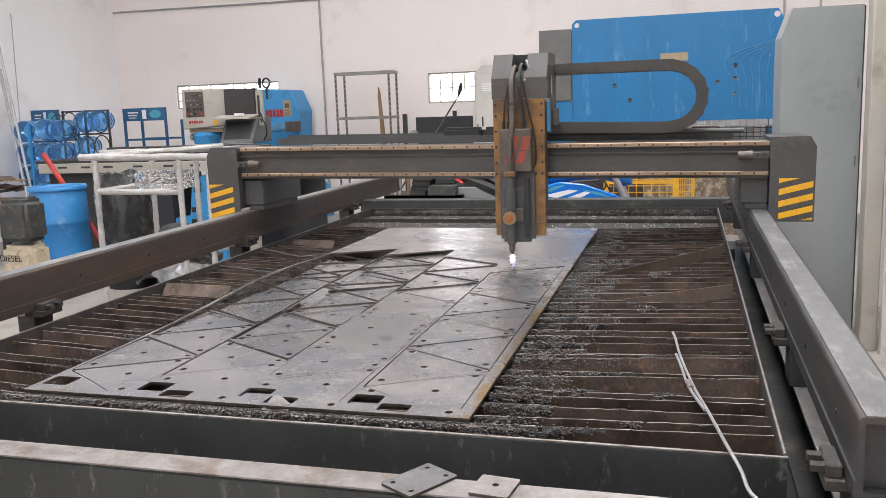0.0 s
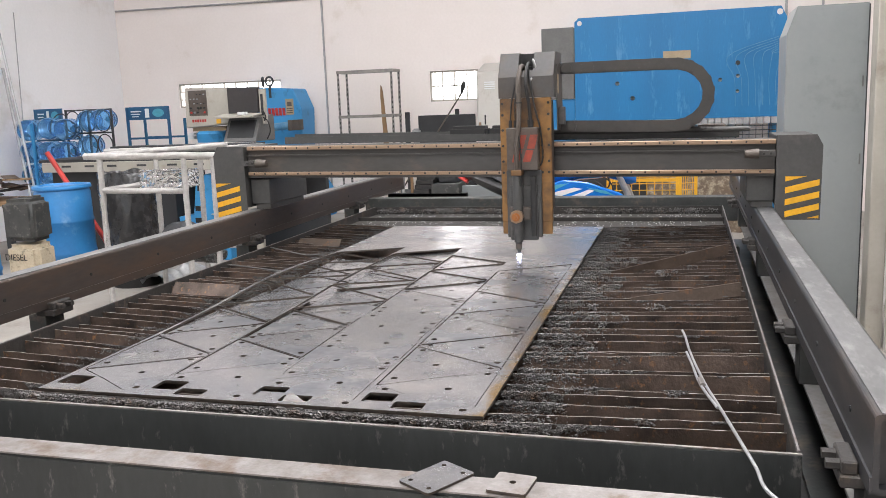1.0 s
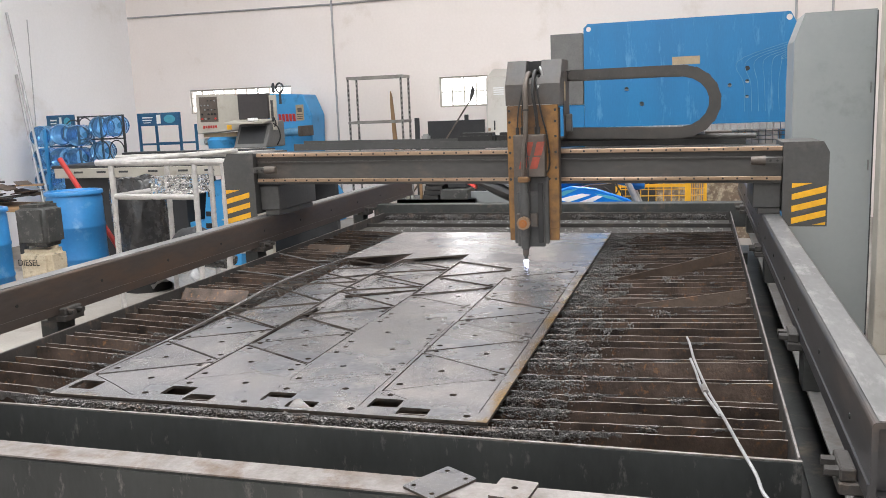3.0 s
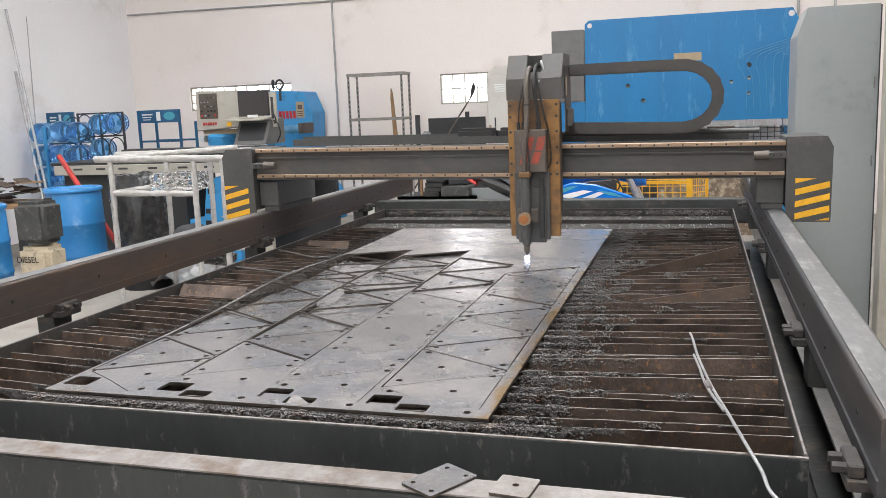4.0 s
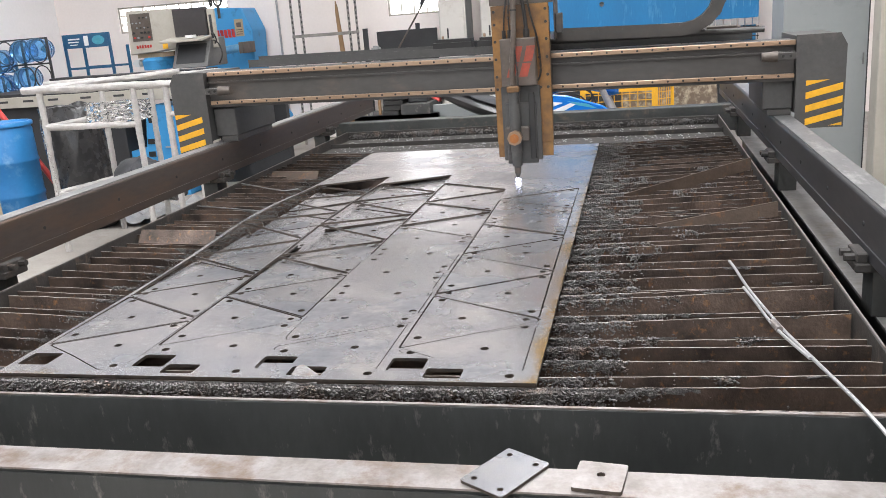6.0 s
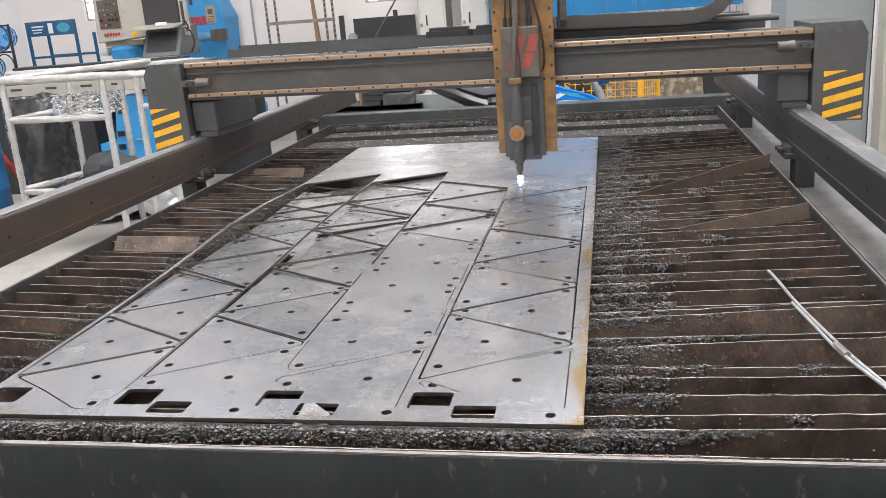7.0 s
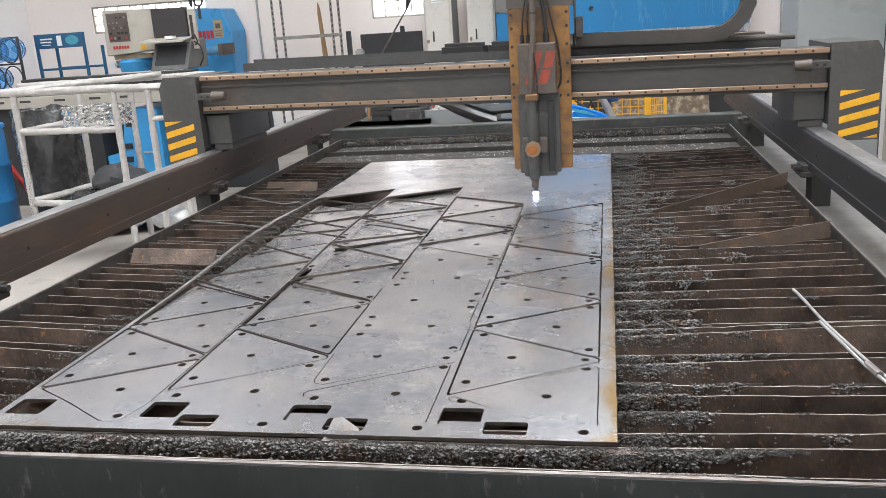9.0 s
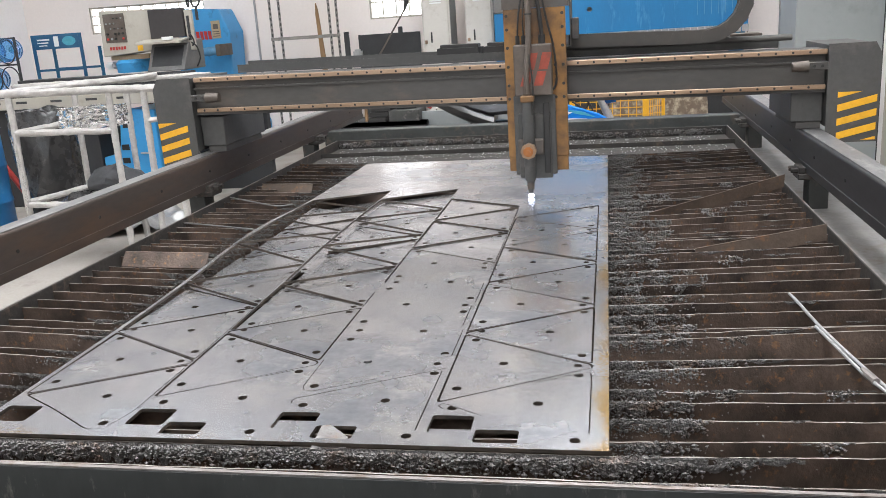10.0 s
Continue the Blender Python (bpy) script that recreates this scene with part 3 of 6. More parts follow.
for ci, x0 in enumerate(COLX):
    for k in range(5):
        if ci == 2 and k < 2:
            continue
        if not (ci == 3 and k == 4):
            cuts.append((ci, k, True))
        if k < 4 or ci < 2:
            cuts.append((ci, k, False))
    for sx, sy, w, h in ((0.006, 1.918, 0.077, 0.066), (0.091, 1.886, 0.077, 0.047)):
        if ci == 0 and sx > 0.05:
            continue
        slots.append([(x0 + sx, sy), (x0 + sx + w, sy), (x0 + sx + w, sy + h), (x0 + sx, sy + h)])


cuts.append((0, -1, False))


def piece_outline(ci, k, wl):
    if k == -1:
        return [(-1.678, 2.034), (-1.575, 1.974), (-1.462, 1.900), (-1.428, 1.900), (-1.408, 1.975), (-1.4055, 2.196)]
    return wedge(COLX[ci], k, wl)


skeleton_holes, piece_specs = [], []
for ci, k, wl in cuts:
    o = clockwise(piece_outline(ci, k, wl))
    if k == -1:
        holes = [ring(-1.440, 1.923, 0.0095), ring(-1.502, 2.038, 0.0095), ring(-1.430, 2.168, 0.0095)]
    else:
        holes = wedge_holes(COLX[ci], k, wl)
    piece_specs.append((ci, k, wl, o, holes))
    skeleton_holes.append(rounded(grow(o, 0.0042 if k == -1 else 0.0042), 0.012))

for x0 in COLX[1:]:
    skeleton_holes += [ring(x0 + PW - 0.026, 1.902, 0.0095), ring(x0 + 0.192, 2.040, 0.0095), ring(x0 + PW - 0.028, 2.170, 0.0095), ring(x0 + 0.036, 2.014, 0.0095)]
# the third column is drilled but its first four wedges are only scored by a few open cuts
for k in (0, 1):
    skeleton_holes += wedge_holes(COLX[2], k, True) + wedge_holes(COLX[2], k, False)


def slit(*line, w=0.0022):
    """A narrow cut along a line of two or more points, as a closed loop."""
    line = [Vector(q) for q in line]
    left, right = [], []
    for i, q in enumerate(line):
        d = (line[min(i + 1, len(line) - 1)] - line[max(i - 1, 0)]).normalized()
        n = Vector((-d.y, d.x)) * w / 2
        left.append(tuple(q + n)), right.append(tuple(q - n))
    return clockwise(left + right[::-1])


skeleton_holes += [slit((-1.099, 2.020), (-1.103, 2.032), (-1.097, 2.044), (-1.080, 2.053), (-0.835, 2.192), (-0.826, 2.199)),
                   slit((-1.104, 2.235), (-1.103, 2.100), (-1.096, 2.082), (-1.078, 2.076), (-0.96, 2.140), w=0.0018),
                   slit((-0.8345, 2.182), (-0.835, 1.990), (-0.835, 1.925)), slit((-0.8285, 2.260), (-0.8285, 2.420)), slit((-0.834, 2.445), (-0.834, 2.585)),
                   slit((-0.8285, 2.610), (-0.8285, 2.770)), slit((-1.1155, 2.575), (-1.1155, 2.700)),
                   slit((-0.800, 2.010), (-0.812, 2.022), (-0.806, 2.034), (-0.790, 2.026), (-0.725, 1.985), w=0.0018),
                   slit((-1.388, 2.020), (-1.396, 2.030), (-1.385, 2.042), (-1.150, 2.176), w=0.0018),
                   slit((-0.5335, 1.930), (-0.5330, 2.170), (-0.5375, 2.183), (-0.550, 2.182), (-0.640, 2.132), w=0.0022)]
sheet = thing("steel_sheet", (PX0, PY0, PZ - PT), "grey mill-finish steel sheet with wedge shapes cut out of it", "steel sheet")
left_rim = [(PX0, 4.65 - 0.1 * k) for k in range(27)]
bm = holed_bm([(PX0, PY0), (PX1, PY0), (PX1, PY1), (PX0, PY1)] + left_rim, skeleton_holes + [rounded(clockwise(s), 0.008, 3) for s in slots], PZ - PT, PZ)
for v in bm.verts:
    v.co.z += 0.030 * max(0.0, (-1.15 - v.co.x) / 0.55) * math.exp(-((v.co.y - 3.25) / 0.48) ** 2)
part("skeleton", bm, [M_PLATE_RUST, M_PLATE_EDGE], sheet)
for pts in ([(-2.115, 3.973, 0.792), (-1.975, 3.875, 0.792), (-1.804, 3.758, 0.792), (-1.741, 3.782, 0.792)], [(-2.086, 3.527, 0.785), (-1.919, 3.467, 0.785), (-1.752, 3.402, 0.785)]):
    single("steel_ribbon", tube_bm(pts, 0.0028, seg=6, smooth=5), M_RAILTOP, "thin bent steel ribbon lying across the slats", "steel ribbon", "steel ribbons", smooth=True)
for ci, k, wl, o, holes in piece_specs:
    bm = holed_bm(rounded(o, 0.010), holes, PZ - PT, PZ)
    cx, cy = sum(p[0] for p in o) / len(o), sum(p[1] for p in o) / len(o)
    drop, tx, ty = rng.uniform(0.0, 0.0015), rng.uniform(-0.25, 0.25), rng.uniform(-0.25, 0.25)
    if ci == 0 and k == 4 and not wl:
        drop, tx, ty = 0.040, 0.5, -1.0
    elif ci == 0 and k >= 2:
        drop, tx, ty = rng.uniform(0.020, 0.030), rng.uniform(-0.7, 0.7), rng.uniform(-0.8, 0.8)
    elif ci == 1 and k >= 2:
        drop, tx, ty = rng.uniform(0.012, 0.020), rng.uniform(-0.6, 0.6), rng.uniform(-0.7, 0.7)
    elif ci in (0, 1) and k >= 1:
        drop, tx, ty = rng.uniform(0.004, 0.009), rng.uniform(-0.6, 0.6), rng.uniform(-0.6, 0.6)
    elif ci == 2 and k >= 2:
        drop = rng.uniform(0.001, 0.005)
    m = Matrix.Translation((cx, cy, PZ - drop)) @ pose(0, 0, 0, tx, ty, rng.uniform(-0.25, 0.25)) @ Matrix.Translation((-cx, -cy, -PZ))
    bmesh.ops.transform(bm, matrix=m, verts=bm.verts[:])
    single("cut_piece", bm, [M_PLATE_RUST if ci == 3 and k == 0 else M_PLATE, M_PLATE_EDGE], "sunken grey steel wedge with four drilled holes" if drop > 0.01 else "flat grey steel wedge with drilled holes lying in its sheet", "steel piece", "cut steel wedges")
for x, y in ((-1.006, 2.235), (-0.843, 2.262)):
    single("hole_slug", rod_bm((x, y, PZ - PT), (x, y, PZ + 0.0006), 0.0085, seg=14), M_PLATE, "small round steel slug still in its hole", "steel slug", "hole slugs")

# slugs that dropped out of the slots, and a tab standing up in one
for x0, x1, y0, y1, z in ((-0.813, -0.738, 1.919, 1.940, 0.7690), (-1.103, -1.028, 1.919, 1.958, 0.7690)):
    single("slot_slug", box_bm((x0, x1, y0, y1, z, z + PT), bevel=0.001), M_PLATE, "small bright steel slug dropped in a slot", "steel slug", "slot slugs")
bm = prism_bm([(-0.034, -0.024), (0.030, -0.020), (0.034, 0.006), (0.004, 0.034), (-0.012, 0.030)], "z", 0.0, 0.004, bevel=0.0008)
bmesh.ops.transform(bm, matrix=pose(-0.985, 1.893, 0.772, 24, 10, 20), verts=bm.verts[:])
single("steel_tab", bm, M_DROSS, "small grey offcut tab standing up in a slot", "steel tab")

# loose plates on the front beam
def loose_plate(corners, holes, z, t, mat, lab):
    bm = holed_bm(rounded(clockwise(corners), 0.006), holes, z, z + t)
    return single("loose_steel_plate", bm, [mat, M_PLATE_EDGE], lab, "steel plate", "loose plates on the front beam")


loose_plate([(-0.514, 1.599), (-0.443, 1.555), (-0.504, 1.453), (-0.575, 1.497)], [ring(-0.509, 1.577, 0.005), ring(-0.465, 1.550, 0.005), ring(-0.553, 1.503, 0.005), ring(-0.509, 1.475, 0.005)], 0.7865, 0.005, M_PLATE, "small pale grey steel plate with four corner holes")
loose_plate([(-0.398, 1.567), (-0.325, 1.558), (-0.335, 1.480), (-0.408, 1.488)], [ring(-0.365, 1.527, 0.0065)], 0.7865, 0.006, M_EDGE, "small tan steel plate with one hole")

# bent rod hanging over the tray's lip
rod = thing("bent_steel_rod", (-0.03, 2.3, 0.775), "bent bare steel rod with a shorter rod welded along it", "steel rod")
part("rod", tube_bm([(-0.074, 2.66, 0.782), (-0.066, 2.60, 0.781), (-0.050, 2.42, 0.780), (-0.018, 2.16, 0.785), (0.010, 1.97, 0.795), (0.036, 1.76, 0.812), (0.060, 1.65, 0.803), (0.074, 1.57, 0.795), (0.125, 1.49, 0.790)], 0.0035, smooth=6), M_ALU, rod, smooth=True)
part("rod", tube_bm([(-0.062, 2.44, 0.781), (-0.048, 2.33, 0.781), (-0.030, 2.16, 0.785), (0.004, 1.97, 0.796)], 0.0034, smooth=5), M_ALU, rod, smooth=True)
part("weld", rod_bm((-0.030, 2.20, 0.783), (-0.024, 2.14, 0.787), 0.008, seg=8), M_EDGE, rod)

# offcut strips lying across the slats


def strip(a, b, h, lean, mat, lab):
    """A flat bar on edge from a to b (bottom ends), h high, leaning over by lean metres."""
    a, b = Vector(a), Vector(b)
    side_v = (b - a).cross(Vector((0, 0, 1))).normalized()
    bm = bmesh.new()
    q = []
    for p in (a, b):
        for s in (-0.002, 0.002):
            q.append((bm.verts.new(p + side_v * s), bm.verts.new(p + side_v * (s + lean) + Vector((0, 0, h)))))
    for i, j in ((0, 1), (1, 3), (3, 2), (2, 0)):
        bm.faces.new((q[i][0], q[j][0], q[j][1], q[i][1]))
    bm.faces.new([q[i][0] for i in (0, 1, 3, 2)]), bm.faces.new([q[i][1] for i in (0, 1, 3, 2)])
    bmesh.ops.recalc_face_normals(bm, faces=bm.faces[:])
    return single("offcut_strip", bm, mat, lab, "steel strip", "offcut strips on the slats")


strip((-0.36, 3.58, 0.728), (0.098, 3.668, 0.832), 0.045, 0.004, M_STRIP, "rusty flat steel strip leaning across the slats")
strip((-0.25, 3.07, 0.735), (0.118, 3.135, 0.784), 0.046, -0.008, M_STRIP, "rusty flat steel strip lying on the slats")
strip((-2.05, 3.02, 0.765), (-1.735, 2.975, 0.768), 0.042, -0.03, M_SLAT, "brown flat steel strip resting against the tray wall")
strip((-2.03, 4.16, 0.765), (-1.78, 4.12, 0.768), 0.036, -0.02, M_STRIP, "pale scaled steel strip on the slats")

# ---- gantry ----
TILT_B = Matrix.Translation((-0.96, 4.1, 1.21)) @ pose(0, 0, 0, 0, 0.58, 0) @ Matrix.Translation((0.96, -4.1, -1.21))


def tb(bm):
    bmesh.ops.transform(bm, matrix=TILT_B, verts=bm.verts[:])
    return bm


gantry = thing("gantry", (-0.96, 4.12, 0.97), "dark grey motor-driven gantry bridging the cutting table", "gantry")
part("beam", tb(box_bm((-2.225, 0.302, 4.045, 4.20, 1.125, 1.282), bevel=0.003)), M_BEAM, gantry)
for z0, z1 in ((1.232, 1.240), (1.258, 1.284), (1.124, 1.137)):
    part("beam_flange", tb(box_bm((-2.225, 0.302, 4.034, 4.0448, z0, z1), bevel=0.0012)), M_BEAM, gantry)
part("linear_rail", tb(box_bm((-2.215, 0.300, 4.020, 4.034, 1.264, 1.283), bevel=0.002)), M_TAN, gantry, "oily tan linear rail")
part("linear_rail", tb(box_bm((-2.215, 0.300, 4.020, 4.034, 1.137, 1.154), bevel=0.002)), M_TAN, gantry, "oily tan linear rail")
screw_me = mesh_of("rail_screw", rod_bm((0, -0.001, 0), (0, 0.003, 0), 0.0045, seg=8), M_BLACK)
for z in (1.2735, 1.1455):
    for i in range(41):
        ob = part("rail_screw", screw_me, None, gantry)
        ob.matrix_basis = TILT_B @ pose(-2.18 + 0.0605 * i, 4.0195, z)
part("cable_tray", tb(box_bm((-2.09, 0.16, 4.205, 4.33, 1.285, 1.291))), M_GREY, gantry)
part("tray_side", tb(box_bm((-2.09, 0.16, 4.205, 4.209, 1.2912, 1.320))), M_GREY, gantry)
part("tray_side", tb(box_bm((-2.09, 0.16, 4.326, 4.33, 1.2912, 1.330))), M_GREY, gantry)
part("tray_cover", tb(box_bm((-0.02, 0.10, 4.212, 4.323, 1.2912, 1.345), bevel=0.002)), M_BOX, gantry)
for x0, x1 in ((-1.20, -1.01), (-1.0, -0.80)):
    part("foam_sleeve", tb(box_bm((x0, x1, 4.215, 4.315, 1.303, 1.358), bevel=0.014, seg=2)), M_BLACK, gantry, "black foam sleeve on the cable tray")
part("top_rod", tb(rod_bm((-0.80, 4.16, 1.325), (0.20, 4.16, 1.325), 0.012)), M_BEAM, gantry)


def stripes(x0, x1, z0, z1, parent, y):
    n, h, slope = 4, 0.026, 0.034
    pitch = (z1 - z0 + slope) / 4.15
    for i in range(-1, n + 1):
        zb = z0 + i * pitch + 0.004
        poly = [(x0, zb), (x1, zb + slope), (x1, zb + slope + h), (x0, zb + h)]

        def clip(p, lim, keep_low):
            out = []
            for j in range(len(p)):
                a, b = p[j - 1], p[j]
                ia, ib = (a[1] <= lim) == keep_low, (b[1] <= lim) == keep_low
                if ia != ib:
                    t = (lim - a[1]) / (b[1] - a[1])
                    out.append((a[0] + t * (b[0] - a[0]), lim))
                if ib:
                    out.append(b)
            return out
        poly = clip(clip(poly, z1, True), z0, False)
        if len(poly) > 2:
            part("warning_stripe", prism_bm(poly, "y", y - 0.0015, y - 0.0003), M_YELLOW, parent, "yellow warning stripe")


for sgn, xa, xb, zt, sx0, sx1 in ((1, 0.302, 0.486, 1.288, 0.340, 0.476), (-1, -2.228, -2.400, 1.298, -2.396, -2.262)):
    ch = 0.024 * sgn
    plate_p = part("end_plate", prism_bm([(xa, 0.925), (xb - 0.004 * sgn, 0.925), (xb, zt - 0.045), (xb - ch, zt), (xa, zt)], "y", 4.008, 4.016), M_GREY, gantry)
    stripes(sx0, sx1, 0.932, 1.112, plate_p, 4.008)
    part("end_cover", prism_bm([(xa + 0.002 * sgn, 0.985), (xb - 0.008 * sgn, 0.985), (xb - 0.006 * sgn, zt - 0.05), (xb - ch, zt - 0.004), (xa + 0.002 * sgn, zt - 0.004)], "y", 4.0165, 4.40), M_GREY, gantry)
for x0, x1, dx in ((0.185, 0.300, 1), (-2.224, -2.118, -1)):
    part("drive_block", box_bm((x0, x1, 4.055, 4.50, 1.0, 1.128), bevel=0.004), M_GREY, gantry)
    part("drive_foot", box_bm((x0 + 0.02, x1 - 0.004, 4.06, 4.46, 0.9735, 1.0), bevel=0.002), M_BEAM, gantry)
    xb = 0.300 if dx > 0 else -2.222
    part("bumper_bracket", box_bm((min(xb, xb - dx * 0.085), max(xb, xb - dx * 0.085), 3.995, 4.012, 1.198, 1.226), bevel=0.002), M_BEAM, gantry)
    part("bumper", rod_bm((xb - dx * 0.070, 3.995, 1.212), (xb - dx * 0.128, 3.995, 1.212), 0.022, 0.017, seg=16), M_BOX, gantry, "brown rubber bumper", smooth=True)
    for k in (0.022, 0.05):
        part("bolt", rod_bm((xb - dx * k, 3.994, 1.212), (xb - dx * k, 3.988, 1.212), 0.006, seg=6), M_BLACK, gantry)

# torch carriage
CX0, CX1 = -0.876, -0.645
CXM = (CX0 + CX1) / 2
car = thing("torch_carriage", (CXM, 3.95, 1.15), "heat-browned torch carriage with plasma torch and hoses", "torch carriage")
part("front_plate", box_bm((CX0, CX1, 3.905, 3.925, 0.930, 1.485), (CX0 + 0.002, CX0 + 0.058, 3.906, 3.924, 0.874, 0.930), (CX1 - 0.056, CX1 - 0.002, 3.906, 3.924, 0.874, 0.930), bevel=0.002), M_BRONZE, car, "brown heat-tinted metal front plate")
for i, z in enumerate((1.462, 1.412, 1.345, 1.275, 1.205, 1.155)):
    for x in ((CX0 + 0.012, CX1 - 0.012) if i < 2 or i % 2 == 0 else (CX0 + 0.012, CX0 + 0.042, CX1 - 0.042, CX1 - 0.012)):
        part("screw", rod_bm((x, 3.9055, z), (x, 3.901, z), 0.006, seg=8), M_BLACK, car)
part("back_block", box_bm((CX0 + 0.006, CX1 - 0.006, 3.925, 4.018, 0.98, 1.47), bevel=0.003), M_COVER, car)
part("top_cover", prism_bm([(3.905, 1.486), (3.905, 1.578), (3.975, 1.684), (4.17, 1.684), (4.17, 1.486)], "x", CX0 - 0.004, CX0 + 0.083), M_COVER, car)
part("top_cover", prism_bm([(3.905, 1.486), (3.905, 1.578), (3.975, 1.684), (4.17, 1.684), (4.17, 1.486)], "x", CX1 - 0.080, CX1 + 0.012), M_COVER, car)
part("top_cover", prism_bm([(3.9055, 1.487), (3.9055, 1.577), (3.925, 1.606), (4.168, 1.606), (4.168, 1.487)], "x", CX0 + 0.0832, CX1 - 0.0802), M_COVER, car)
# Back of the notch coloured black, standing for the dark of its opening.
part("top_cover", box_bm((CX0 + 0.0832, CX1 - 0.0802, 4.02, 4.168, 1.606, 1.682)), M_BLACK, car)
part("side_plate", box_bm((CX1 + 0.012, CX1 + 0.016, 3.99, 4.16, 1.335, 1.63), bevel=0.001), M_COVER, car)
part("side_label", box_bm((CX1 + 0.0165, CX1 + 0.018, 4.0, 4.03, 1.50, 1.585)), M_CARD, car, "narrow tan label with dark marks")
part("side_fitting", box_bm((CX1 + 0.017, CX1 + 0.045, 4.02, 4.05, 1.36, 1.44), bevel=0.003), M_BEAM, car)
cbox = part("control_box", box_bm((-0.838, -0.697, 3.848, 3.904, 1.168, 1.356), bevel=0.004), M_BOX, car, "grey-brown control box with an orange mark")
for x0 in (-0.812, -0.762):
    for za, zb, s in ((1.205, 1.258, 0.0), (1.264, 1.325, 0.020)):
        part("mark", prism_bm([(x0 + s - 0.004, za), (x0 + s + 0.030, za), (x0 + s + 0.046, zb), (x0 + s + 0.012, zb)], "y", 3.8462, 3.8475), M_ORANGE, cbox, "faded orange slanted bar")
for x, z0 in ((-0.822, 1.357), (-0.800, 1.357), (-0.732, 1.357)):
    part("plug", rod_bm((x, 3.872, z0), (x, 3.872, z0 + 0.032), 0.008 if x < -0.75 else 0.013, seg=10), M_BLACK, car)
part("slide", box_bm((-0.848, -0.690, 3.885, 3.904, 0.862, 1.166), (-0.832, -0.706, 3.872, 3.886, 0.850, 1.10), bevel=0.003), M_GREY, car)
part("slide_rail", box_bm((-0.735, -0.712, 3.862, 3.873, 0.87, 1.14), bevel=0.002), M_BLACK, car)
holder = part("torch_holder", box_bm((-0.835, -0.735, 3.845, 3.875, 0.945, 1.005), bevel=0.005), M_COVER, car)
torch = part("torch", lathe_bm([(0.0, 0.0), (0.007, 0.0), (0.0085, 0.012), (0.013, 0.018), (0.013, 0.045), (0.020, 0.052), (0.021, 0.10), (0.0225, 0.104), (0.0225, 0.36), (0.019, 0.372), (0.0, 0.374)], (-0.790, 3.842, 0.797), 20), M_GREY, car, "slim grey plasma torch", smooth=True)
part("nozzle", lathe_bm([(0.0, 0.0), (0.0135, 0.0), (0.0140, 0.025), (0.0, 0.026)], (-0.790, 3.842, 0.816), 16), M_BOX, torch, "brown copper nozzle", smooth=True)
part("collar", box_bm((-0.815, -0.765, 3.812, 3.868, 1.148, 1.172), bevel=0.004), M_BRONZE, torch, "dull brass collar")
knob = part("clamp_knob", rod_bm((-0.790, 3.822, 0.967), (-0.790, 3.790, 0.967), 0.030, seg=8), M_TAN, car, "copper-coloured octagonal clamp knob")
part("knob_nut", rod_bm((-0.790, 3.7895, 0.967), (-0.790, 3.782, 0.967), 0.019, seg=20), M_COPPER, knob, smooth=True)
part("knob_stud", rod_bm((-0.790, 3.7815, 0.967), (-0.790, 3.776, 0.967), 0.008, seg=12), M_COPPER, knob)
for pts, r, mt in (([(-0.775, 3.985, 1.615), (-0.780, 3.93, 1.622), (-0.782, 3.865, 1.56), (-0.778, 3.850, 1.46), (-0.780, 3.838, 1.36), (-0.790, 3.835, 1.26), (-0.792, 3.840, 1.175)], 0.0115, M_BOX),
                   ([(-0.745, 3.985, 1.63), (-0.748, 3.92, 1.63), (-0.750, 3.87, 1.55), (-0.738, 3.872, 1.46), (-0.732, 3.872, 1.385)], 0.008, M_BLACK),
                   ([(-0.790, 3.985, 1.61), (-0.797, 3.91, 1.57), (-0.815, 3.875, 1.47), (-0.822, 3.872, 1.385)], 0.0035, M_BLACK),
                   ([(-0.785, 3.985, 1.60), (-0.790, 3.91, 1.55), (-0.800, 3.875, 1.47), (-0.800, 3.872, 1.385)], 0.003, M_BLACK),
                   ([(-0.740, 3.985, 1.62), (-0.738, 3.90, 1.58), (-0.715, 3.880, 1.45), (-0.692, 3.885, 1.35), (-0.682, 3.885, 1.24), (-0.692, 3.885, 1.19), (-0.720, 3.890, 1.175)], 0.004, M_BLACK),
                   ([(-0.781, 3.83, 1.34), (-0.772, 3.826, 1.26), (-0.768, 3.822, 1.19), (-0.772, 3.822, 1.10)], 0.003, M_BLACK),
                   ([(-0.735, 3.985, 1.640), (-0.725, 3.935, 1.650), (-0.715, 3.93, 1.60), (-0.735, 3.90, 1.56)], 0.005, M_ALU)):
    part("hose", tube_bm(pts, r, seg=8, smooth=6), mt, car, smooth=True)
part("cable_tie", rod_bm((-0.7785, 3.8505, 1.468), (-0.7785, 3.8505, 1.462), 0.014, seg=12), M_BLACK, car)
single("plasma_arc", lathe_bm([(0.001, -0.004), (0.008, -0.003), (0.012, 0.002), (0.011, 0.006), (0.007, 0.010), (0.001, 0.012)], (-0.790, 3.842, 0.785), 18), M_ARC, "small blue-white plasma arc under the torch tip", "plasma arc", smooth=True)

